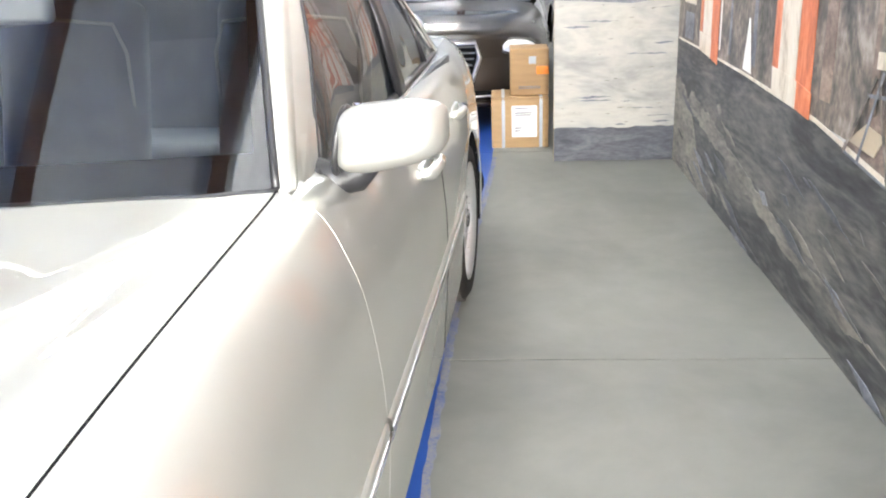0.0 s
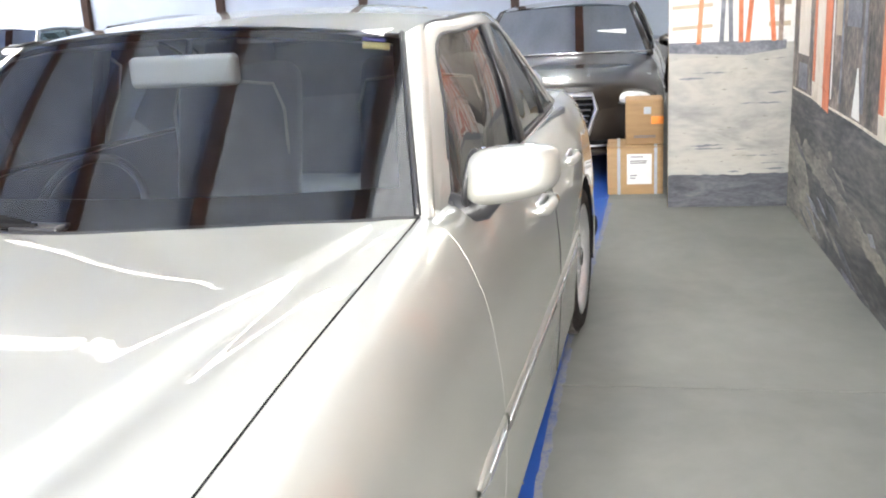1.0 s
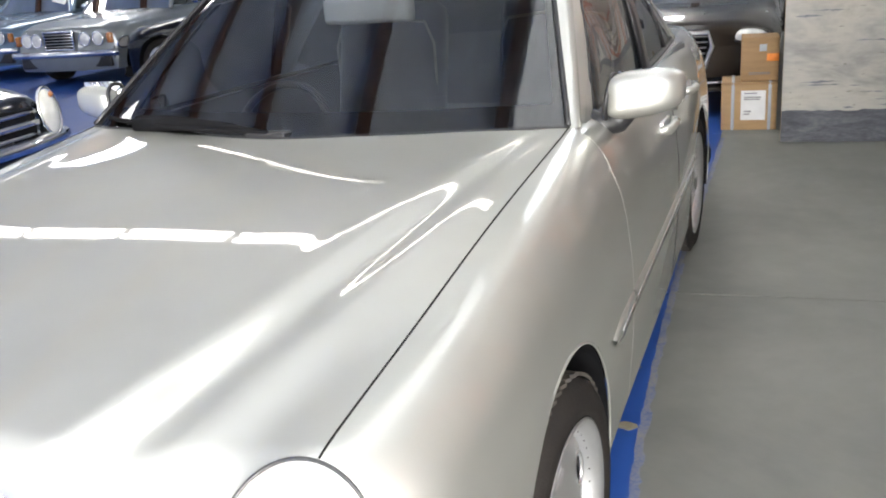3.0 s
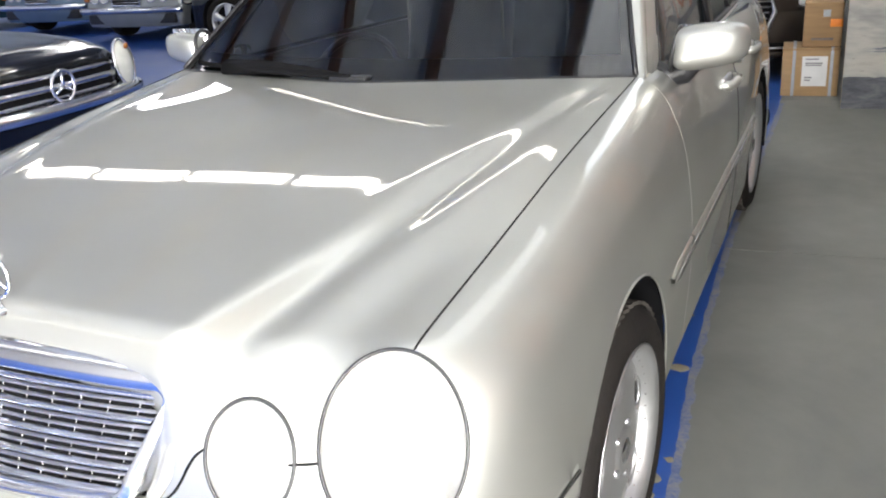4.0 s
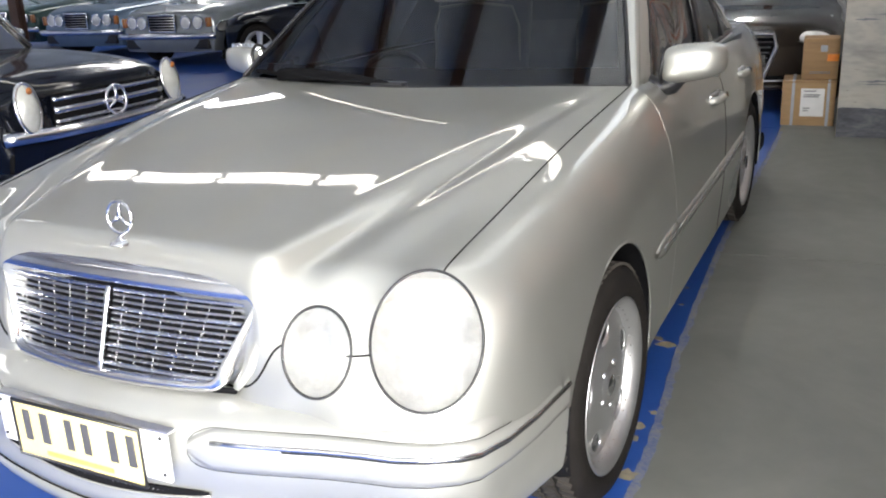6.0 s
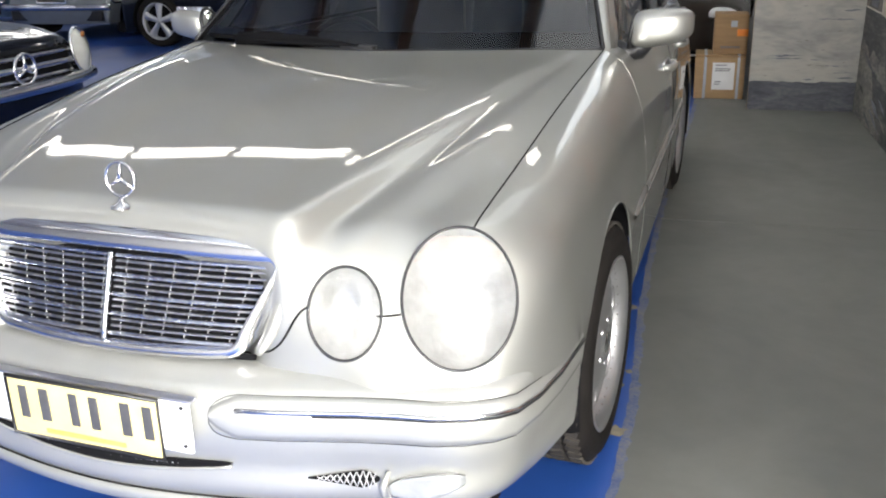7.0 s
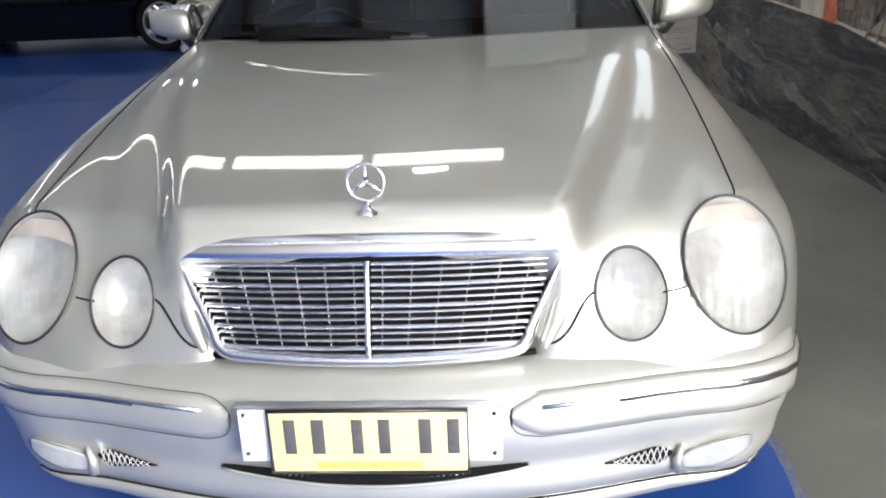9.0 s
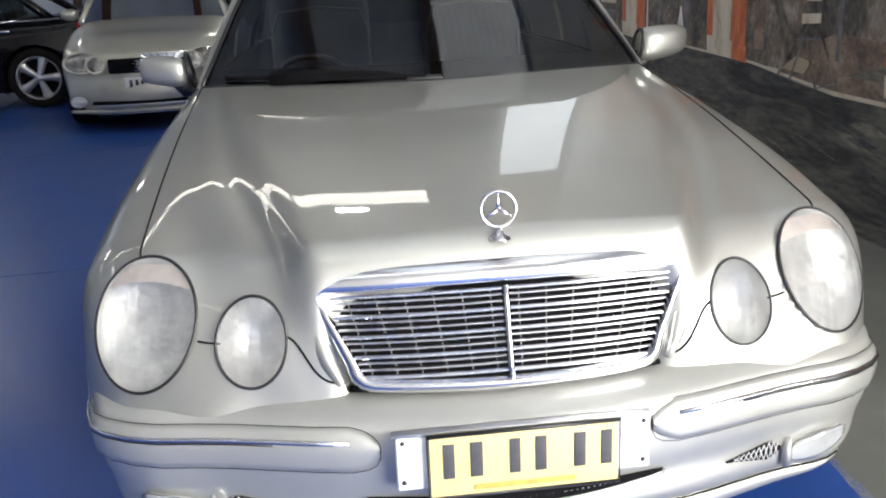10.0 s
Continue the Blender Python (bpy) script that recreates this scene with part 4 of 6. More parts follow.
def hero_wheel(side, y0):
    """A tyre on a five-hole alloy disc wheel; axis along x, outer face at +x."""
    w = thing("wheel", "", "")
    prof = [(-.10, .220), (-.112, .258), (-.108, .29), (-.09, .312), (-.06, .318), (.06, .318), (.09, .312), (.108, .29), (.112, .258), (.10, .226), (.085, .219), (-.09, .215)]
    tyre = part("tyre", lathe(prof, 64, closed=True), RUBBER, w, "black road tyre")
    blocks = []
    for j in range(60):
        t = 2 * math.pi * j / 60
        m = Matrix.Rotation(t, 4, "X")
        for x, tw in ((-.07, .3), (-.025, -.2), (.025, .2), (.07, -.3)):
            blocks.append(moved(boxg((0, 0, 0), (.036, .022, .008)), m @ Matrix.Translation((x, 0, .3205)) @ Matrix.Rotation(tw, 4, "Z")))
    part("tread", merged(*blocks), TREAD, w, "blocked tyre tread", smooth=False)
    rim = part("rim", lathe([(-.09, .20), (.055, .178), (.085, .196), (.098, .205), (.106, .213), (.108, .206), (.100, .196), (.085, .186), (.062, .178)], 72), ALLOY, w, "bright alloy wheel rim")
    rings, n = 26, 120
    V = []
    for i in range(rings + 1):
        r = 0.02 + (0.180 - 0.02) * i / rings
        x = 0.088 - 0.020 * (r / 0.18) ** 3 + (0.006 if r < 0.05 else 0)
        for j in range(n):
            t = 2 * math.pi * j / n
            V.append((x, r * math.cos(t), r * math.sin(t)))
    V = np.array(V)
    F = [(i * n + j, (i + 1) * n + j, (i + 1) * n + (j + 1) % n, i * n + (j + 1) % n) for i in range(rings) for j in range(n)]
    for k in range(5):
        t = 2 * math.pi * (k + 0.25) / 5
        c, e1, e2 = np.array((0, .138 * math.cos(t), .138 * math.sin(t))), np.array((0, math.cos(t), math.sin(t))), np.array((0, -math.sin(t), math.cos(t)))

        def q(W):
            d = W - c
            return np.sqrt((d @ e1 / .026) ** 2 + (d @ e2 / .040) ** 2)

        def proj(p):
            s = max(float(q(p)), 1e-4)
            x = p[0]
            d = (p - c) / s
            return np.array((x - 0.004, c[1] + d[1], c[2] + d[2]))
        F = cut(V, F, q(V), proj)
        part("wheel_hole_rim", tube([c + .026 * math.cos(a) * e1 + .040 * math.sin(a) * e2 + np.array((.074, 0, 0)) for a in np.linspace(0, 6.283, 24, endpoint=False)], .0055, 6, True), ALLOY, w)
    v, f, _ = compact(V, F)
    part("wheel_disc", (v, f), ALLOY, w, "smooth alloy disc with five oval holes")
    part("brake_disc", lathe([(.01, .02), (.02, .14), (.012, .15), (-.02, .15)], 40), DULL_CHROME, w, "grey brake disc")
    part("hub_cap", lathe([(.098, .001), (.098, .018), (.094, .026), (.084, .030)], 32), CHROME, w, "domed chrome centre cap")
    for k in range(5):
        t = 2 * math.pi * (k + 0.75) / 5
        part("wheel_bolt", moved(lathe([(.084, .0085), (.094, .008), (.095, .001)], 8), Matrix.Translation((0, .055 * math.cos(t), .055 * math.sin(t)))), DULL_CHROME, w)
    bolts = [moved(lathe([(.076, .0035), (.083, .003), (.084, .0005)], 6), Matrix.Translation((0, .187 * math.cos(a), .187 * math.sin(a)))) for a in np.linspace(0, 6.283, 40, endpoint=False)]
    part("rim_rivets", merged(*bolts), CHROME, w, "ring of small bright rivets")
    for ob in w.children:
        if ob.name.split(".")[0] not in ("tyre", "tread", "brake_disc"):
            ob.data.transform(Matrix.Diagonal((1, 1.11, 1.11, 1)))
    return w


def strip_geo(line, s, grow=None):
    """A moulded strip along a line on the flank: flat face, rounded edges; grow tapers its end."""
    prof = ((-.036, -.006), (-.034, .002), (-.028, .006), (-.008, .008), (.004, .0095), (.014, .008), (.022, .005), (.026, -.006))
    G = np.array([[np.array(p) + np.array((s * l * (.5 + .5 * g), 0, z * g)) for z, l in prof] for p, g in zip(line, grow or [1] * len(line))])
    return grid_geo(G, s < 0)


def screen_point(u, v):
    """The windscreen: u from -1 to 1 across, v from 0 at the cowl to 1 at the roof."""
    a = u * u
    bx, by, bz = 0.758 * u, 1.460 + 0.180 * a, 0.997 + 0.002 * a
    tx, ty, tz = 0.600 * u, 2.03 + 0.075 * a, 1.392 - 0.046 * a
    bow = 0.007 * 4 * v * (1 - v)
    return (bx + (tx - bx) * v, by + (ty - by) * v - bow * 0.5, bz + (tz - bz) * v + bow * 0.6)


def build_hero():
    car = thing("sedan", "silver metallic four-door sedan with oval twin headlamps, parked on blue floor", "car")
    half = hero_lines()
    front = [mirror_line(l[:9]) for l in reversed(half[1:])] + [l[:9] for l in half]
    kv = list(reversed(KV_SIDE)) + list(reversed(KV_TOP)) + KV_TOP + KV_SIDE
    G = net(front, KU_FRONT, kv)
    # flank and tail of each side share the front's last row
    G = relaxed(G, 4, .4)
    R, C = G.shape[:2]
    N = grid_normals(G)
    V = G.reshape(-1, 3).copy()
    marks = np.cumsum([0] + kv)
    mid = len(front) // 2
    cm = {k: int(marks[mid + k]) for k in range(-12, 13)}
    rows = np.cumsum([0] + KU_FRONT)
    # lamps
    ovals = []
    for s in (1, -1):
        big = Oval((.733 * s, .265, .690), (.251 * s, -.845, .472), .113, .142)
        small = Oval((.514 * s, .202, .655), (.215 * s, -.868, .447), .074, .093)
        for o in (big, small):
            o.fit(V)
            ovals.append((o, s, o is big))
    faces = {}
    for r in range(R - 1):
        for c in range(C - 1):
            f = (r * C + c, r * C + c + 1, (r + 1) * C + c + 1, (r + 1) * C + c)
            k = abs(c + 0.5 - cm[0])
            top = k < cm[7] - cm[0]
            if top and (r >= rows[2] or k < cm[4] - cm[0]):
                name = "hood"
            elif top:
                name = "nose_left" if c > cm[0] else "nose_right"
            else:
                name = "fender_left" if c > cm[0] else "fender_right"
            faces.setdefault(name, []).append(f)
    q_arch = arch_test(V, FRONT_AXLE)
    for name in list(faces):
        if name.startswith("fender"):
            faces[name] = cut(V, faces[name], q_arch, arch_rim(FRONT_AXLE))
    for o, s, big in ovals:
        q = o.q(V)
        for name in list(faces):
            faces[name] = cut(V, faces[name], q, o.project)
    NF = N.reshape(-1, 3)
    for name, F in faces.items():
        v, f, n = compact(V, F, NF)
        part({"fender_left": "fender", "fender_right": "fender", "nose_left": "nose_panel", "nose_right": "nose_panel"}.get(name, name), (v, f), SILVER, car, normals=n)
    for o, s, big in ovals:
        lamp(car, o, s, big)

    # flanks: doors and rear quarters
    sides = {}
    for s in (1, -1):
        cols = [l[7:] for l in half[7:]]
        P = net([l for l in cols], [24] + KU_REAR, KV_SIDE)
        P = P[24:]
        if s < 0:
            P = P * np.array((-1, 1, 1))
        n = grid_normals(P) * s
        Rr, Cc = P.shape[:2]
        W = P.reshape(-1, 3).copy()
        rr = np.cumsum([0] + KU_REAR)
        sides[s] = (P, rr)
        for nm, r0, r1 in (("front_door", 0, rr[2]), ("rear_door", rr[2], rr[3]), ("rear_quarter", rr[3], rr[6])):
            F = [(r * Cc + c, r * Cc + c + 1, (r + 1) * Cc + c + 1, (r + 1) * Cc + c) for r in range(r0, r1) for c in range(Cc - 1)]
            if s < 0:
                F = [tuple(reversed(f)) for f in F]
            F = cut(W, F, arch_test(W, REAR_AXLE), arch_rim(REAR_AXLE))
            v, f, nn = compact(W, F, n.reshape(-1, 3))
            door = part(nm, (v, f), SILVER, car, normals=nn)
            edge = [P[r1, c] for c in range(Cc)] if nm != "rear_quarter" else None
            if edge is not None and abs(r1 - rr[3]) > 0:
                part("door_gap", tube([p + 0.0005 * np.array((s, 0, 0)) for p in edge], 0.0014, 6), DARK, door, "dark shut line")
            if nm == "front_door":
                part("door_gap", tube([P[0, c] - 0.0002 * np.array((s, 0, 0)) for c in range(Cc)], 0.0009, 6), SILVER, door, "pale shut line")
            if nm != "rear_quarter":
                # rubbing strip with a bright edge, and the handle
                k0 = sum(KV_SIDE[:4])
                line = [P[r, k0] for r in range(r0, r1 + (1 if nm == 'front_door' else -3))]
                part("rubbing_strip", strip_geo(line, s), SILVER, door, "body-coloured rubbing strip")
                part("strip_trim", tube([p + np.array((s * .0100, 0, .004)) for p in line], 0.0028, 6), CHROME, door, "thin chrome strip")
                hy = 2.50 if nm == "front_door" else 3.30
                hx = (0.868 if nm == 'front_door' else .838) * s
                part("door_handle", tube([(hx - .010 * s, hy - .095, .83), (hx + .022 * s, hy - .075, .832), (hx + .028 * s, hy, .834), (hx + .022 * s, hy + .075, .832), (hx - .010 * s, hy + .095, .83)], [.014, .017, .018, .017, .014], 10), SILVER, door, "body-coloured pull handle")
                part("handle_recess", moved(boxg((0, 0, 0), (.012, .15, .05), .005), Matrix.Translation((hx - .004 * s, hy, .828))), DULL_CHROME, door, "bright handle recess")
    for s in (1, -1):
        line = [np.array((s * (.917 - .011 * t), 1.395 + .29 * t, .529 - .004 * t)) for t in np.linspace(0, 1, 9)]
        part("rubbing_strip", strip_geo(line, s, [.25, .6, .85, 1, 1, 1, 1, 1, 1]), SILVER, car, "body-coloured rubbing strip")
        part("strip_trim", tube([p + np.array((s * .0100, 0, .004)) for p in line[2:]], 0.0028, 6), CHROME, car, "thin chrome strip")
    # hood gaps, and the shut line past the lamps to the grille
    for s in (1, -1):
        line = [G[r, cm[7 * s]] + np.array((0, 0, .0006)) for r in range(rows[3] - 2, R)]
        part("hood_gap", tube(line, 0.0019, 6), DARK, car, "dark hood shut line")
        a = [G[rows[1], cm[6 * s] + s * k] for k in range(-2, 3)]
        part("hood_gap", tube([p + np.array((0, -.002, .001)) for p in a], 0.0022, 6), DARK, car)
        near = G[:rows[2]].reshape(-1, 3)

        def on_nose(x, z):
            d = np.hypot(near[:, 0] - x * s, near[:, 2] - z)
            k = np.argsort(d)[:6]
            w = 1 / (d[k] + .002)
            return (x * s, float((near[k, 1] * w).sum() / w.sum()) - .0015, z)
        b = hermite([on_nose(x, z) for x, z in ((.440, .667), (.428, .658), (.414, .638), (.400, .612), (.385, .590), (.366, .574), (.345, .566))], [3] * 6)
        # the hood's rounded edge that runs down beside the grille to a point
        part("hood_bead", tube(hermite([(.406 * s, .232, .775), (.394 * s, .213, .72), (.379 * s, .195, .66), (.363 * s, .172, .61), (.338 * s, .148, .566)], [4] * 4), [.002, .006, .012, .017, .020, .022, .023, .023, .023, .022, .021, .020, .018, .015, .013, .011, .008], 14), SILVER, car)
        part("hood_gap", tube(b, 0.0024, 6), DARK, car)
    edge = [G[R - 1, c] + np.array((0, .004, -.004)) for c in range(cm[-7], cm[7] + 1)]
    part("cowl_seal", tube(edge, 0.009, 6), BLACK_TRIM, car, "black cowl seal")
    # wheel houses and arch lips
    for s in (1, -1):
        for y0 in (FRONT_AXLE, REAR_AXLE):
            V2, F2 = [], []
            n = 40
            for i in range(n + 1):
                t = math.pi * (-0.08 + 1.16 * i / n)
                for x, r in ((.912 if y0 < 2 else .838, ARCH_R), (.89 if y0 < 2 else .82, ARCH_R + .01), (.60, ARCH_R + .01), (.58, .10)):
                    V2.append((s * x, y0 + r * math.cos(t), ARCH_Z + r * math.sin(t)))
            for i in range(n):
                for k in range(3):
                    F2.append((i * 4 + k, i * 4 + k + 1, (i + 1) * 4 + k + 1, (i + 1) * 4 + k))
            part("wheel_house", (V2, F2), DARK, car, "black wheel-arch liner")
            lip = []
            for i in range(n + 1):
                t = math.pi * (-0.06 + (.88 if y0 < 2 else 1.10) * i / n)
                z = ARCH_Z + (ARCH_R + .002) * math.sin(t)
                x = .917 - .03 * max(0.0, (.45 - z)) + (-.072 if y0 > 2 else 0.0)
                lip.append((s * x, y0 + (ARCH_R + .002) * math.cos(t), z))
            part("wheel_arch_lip", tube(lip, 0.0032, 8), SILVER, car)
    # tail, deck, floor pan
    P, rr = sides[1]
    tail = np.array([[P[-1, c] * np.array((k, 1, 1)) + np.array((0, .05 * (1 - k * k), 0)) for c in range(P.shape[1])] for k in np.linspace(1, -1, 13)])
    part("rear_panel", grid_geo(tail), SILVER, car)
    deck = np.array([[np.array((P[r, 0][0] * k, P[r, 0][1], P[r, 0][2] + .035 * (1 - k * k))) for k in np.linspace(-1, 1, 13)] for r in range(rr[4], rr[6] + 1)])
    part("boot_lid", grid_geo(deck), SILVER, car)
    part("underbody", box((0, 2.4, .27), (1.62, 4.3, .10), .03), DARK, car, "black underbody")
    # front bumper
    def level(z, push, w=0.0, e=0.0):
        """The bumper's plan at height z: its widest line pushed back by so much at middle, corner and end, drawn in by w at the corner and by e at the end."""
        xs = (0, .35, .60, .76, .845 + w * .6, .885 + w * .5 + e * .5, .910 + e)
        ys = (.030, .068, .134, .170, .228, .368, .612)
        return [(x, y + float(np.interp(k, (0, 4, 6), push)), z) for k, (x, y) in enumerate(zip(xs, ys))]
    levels = [level(.547, (.135, .075, -.013), -.012, -.012), level(.530, (.060, .034, -.010)), level(.508, (.016, .012, -.004)),
              level(.455, (0, 0, 0)), level(.40, (0, .003, -.002), -.008, 0), level(.345, (.010, .017, -.004), -.022, -.003),
              level(.288, (.006, .020, -.012), -.040, -.006), level(.252, (.030, .045, -.022), -.060, -.014), level(.243, (.17, .13, -.024), -.095, -.045)]
    full = [[(-x, y, z) for x, y, z in reversed(l[1:])] + l for l in levels]
    B = net(full, [8] * 12, [4] * 8)
    bn = grid_normals(B)
    bumper = part("bumper", grid_geo(B), BUMPER, car, "silver painted front bumper", normals=None)
    sgn = -1.0 if bn[48, 12][1] > 0 else 1.0

    def bump_pt(x, z, lift):
        """A point of the bumper's face at x and height z, raised by lift."""
        zc = B[48, :, 2]
        best = int(np.argmin(np.abs(zc - z)))
        line = B[:, best]
        i = int(np.argmin(np.abs(line[:, 0] - x)))
        j = min(max(i + (1 if line[i, 0] < x else -1), 0), len(line) - 1)
        t = 0 if i == j else (x - line[i, 0]) / (line[j, 0] - line[i, 0])
        p = line[i] + (line[j] - line[i]) * t
        k = max(0, min(best + (1 if zc[best] > z else -1), len(zc) - 1))
        if k != best:
            u = (z - zc[best]) / (zc[k] - zc[best])
            p = p + (B[i, k] - B[i, best]) * u
        nn = bn[i, best] * sgn
        return np.array((x, p[1], z)) + nn * lift

    for s in (1, -1):
        xs = [.275, .295, .33, .40, .48, .56, .64, .71, .77, .82, .85, .875, .894, .908]
        rows_, top = [], []
        for i, x in enumerate(xs):
            t = min(1.0, i / 2.0)
            lo, hi = .455 - .030 * t, .478 + .026 * t
            prof = [(lo - .004, 0.0), (lo, .006 + .003 * t), (lo + .012, .011), ((lo + hi) / 2, .013), (hi - .008, .011), (hi, .0065), (hi + .004, 0.0)]
            rows_.append([bump_pt(s * x, z, l) for z, l in prof])
            if i > 1:
                top.append(bump_pt(s * x, hi - .022, .0118))
        part("bumper_strip", grid_geo(np.array(rows_), s > 0), BUMPER, bumper, "raised bumper rubbing strip")
        part("strip_trim", tube(top, 0.0055, 8), CHROME, bumper, "chrome line along the strip")
        part("strip_gap", tube([bump_pt(s * .272, .470, .004), bump_pt(s * .2735, .450, .005), bump_pt(s * .281, .436, .005), bump_pt(s * .297, .4265, .005)] + [bump_pt(s * x, .4205, .0055) for x in xs[2:]], .0008, 6), DARK, bumper, "dark line under the strip")
        part("strip_gap", tube([bump_pt(s * .272, .470, .004), bump_pt(s * .2755, .482, .004), bump_pt(s * .288, .495, .005), bump_pt(s * .306, .503, .005)] + [bump_pt(s * x, .508, .006) for x in xs[2:]], .0008, 6), DARK, bumper)
        part("strip_gap", tube([bump_pt(s * x, .4755, .0130) for x in xs[4:]], .0019, 6), BLACK_TRIM, bumper)
        # fog lamp opening with a louvre and a clear lens
        def tri(x):
            return .328, .021 * max(.05, (x - .455) / .115) * max(.12, 1 - max(0, (x - .57) / .03))
        op = np.array([[bump_pt(s * x, tri(x)[0] + k * tri(x)[1], .0025) for k in (-1, -.5, 0, .5, 1)] for x in np.linspace(.457, .598, 9)])
        part("bumper_intake", thick(op, .003 * s), DARK, bumper, "black bumper intake")
        mesh = []
        for k in range(9):
            x = .475 + .013 * k
            z, h = tri(x)
            mesh.append(tube([bump_pt(s * x, z - h, .005), bump_pt(s * (x + .012), z + h, .005)], .0014, 4))
            mesh.append(tube([bump_pt(s * (x + .012), z - h, .005), bump_pt(s * x, z + h, .005)], .0014, 4))
        part("intake_mesh", merged(*mesh), HEADLINER, bumper)
        fog = np.array([[bump_pt(s * x, .322 + .016 * (x - .69) / .08 + k * .026 * math.sqrt(max(0, 1 - ((x - .69) / .078) ** 2)), .010 - .006 * abs((x - .69) / .078)) for k in np.linspace(-1, 1, 7)] for x in np.linspace(.616, .764, 12)])
        part("fog_gap", tube([bump_pt(s * x, .322 + .016 * (x - .69) / .08 - .027 * math.sqrt(max(0, 1 - ((x - .69) / .078) ** 2)), .009) for x in np.linspace(.620, .762, 12)], .0009, 6), DARK, bumper, "dark edge of the fog lamp")
        part("fin", tube([bump_pt(s * .612, .290, .010), bump_pt(s * .606, .318, .014), bump_pt(s * .618, .352, .010)], [.012, .010, .004], 8), BUMPER, bumper)
        part("fog_lamp", thick(fog, .006 * s), FOG_GLASS, bumper, "clear fog lamp")
        fb = np.array([[p - np.array((0, -.006, 0)) for p in row] for row in fog])
        part("fog_reflector", grid_geo(fb, s > 0), REFLECTOR, bumper)
    def smile(x):
        q = (x / .310) ** 2
        return .341 + .014 * q, .013 * math.sqrt(max(.004, 1 - q))
    low = np.array([[bump_pt(x, smile(x)[0] + k * smile(x)[1], .0025) for k in (-1, -.5, 0, .5, 1)] for x in np.linspace(-.307, .307, 31)])
    part("lower_intake", thick(low, .004), DARK, bumper, "black smile-shaped lower intake")
    mesh = []
    for x in np.linspace(-.298, .298, 50):
        z, h = smile(x)
        mesh.append(tube([bump_pt(x - .008, z - h * .9, .005), bump_pt(x + .008, z + h * .9, .005)], .0010, 4))
        mesh.append(tube([bump_pt(x + .008, z - h * .9, .005), bump_pt(x - .008, z + h * .9, .005)], .0010, 4))
    tagged(part("intake_mesh", merged(*mesh), HEADLINER, bumper, "grey diamond mesh"), kind="stuff")
    part("intake_lip", tube([bump_pt(x, smile(x)[0] - smile(x)[1] - .004, .006) for x in np.linspace(-.305, .305, 31)], .004, 8), BUMPER, bumper)
    # lip spoiler along the foot of the bumper
    lip_rows = []
    for x in np.linspace(-.80, .80, 49):
        f = max(.06, 1 - abs(x / .80) ** 7)
        y0 = bump_pt(x, .262, 0)[1]
        lip_rows.append([(x, y0 + dy, .262 + (z - .262) * f) for dy, z in ((.030, .260), (.008, .258), (-.003, .250), (-.004, .236), (.002, .220), (.018, .208), (.06, .204), (.22, .210))])
    part("lip_spoiler", grid_geo(np.array(lip_rows), True), BUMPER, bumper, "silver lip spoiler under the bumper")
    part("lip_gap", tube([bump_pt(x, .2635, .003) for x in np.linspace(-.77, .77, 45)], .0022, 6), DARK, bumper, "dark seam above the lip")
    build_grille(car)
    build_plate(car)
    build_cabin(car)
    # wheels
    for s in (1, -1):
        for y0 in (FRONT_AXLE, REAR_AXLE):
            if (s, y0) == (1, FRONT_AXLE):
                first = hero_wheel(s, y0)
                first.matrix_world = pose(.826, y0 - .048, WHEEL_R + .002, 8, 0, -1.6)
                first.parent = car
            else:
                w = copy_thing(first, pose((.805 if y0 < 2 else .728) * s, y0 - (.048 if y0 < 2 else 0), WHEEL_R + .002, 31 if s > 0 else 50, 0, 0 if s > 0 else 180))
                w.parent = car
    return car


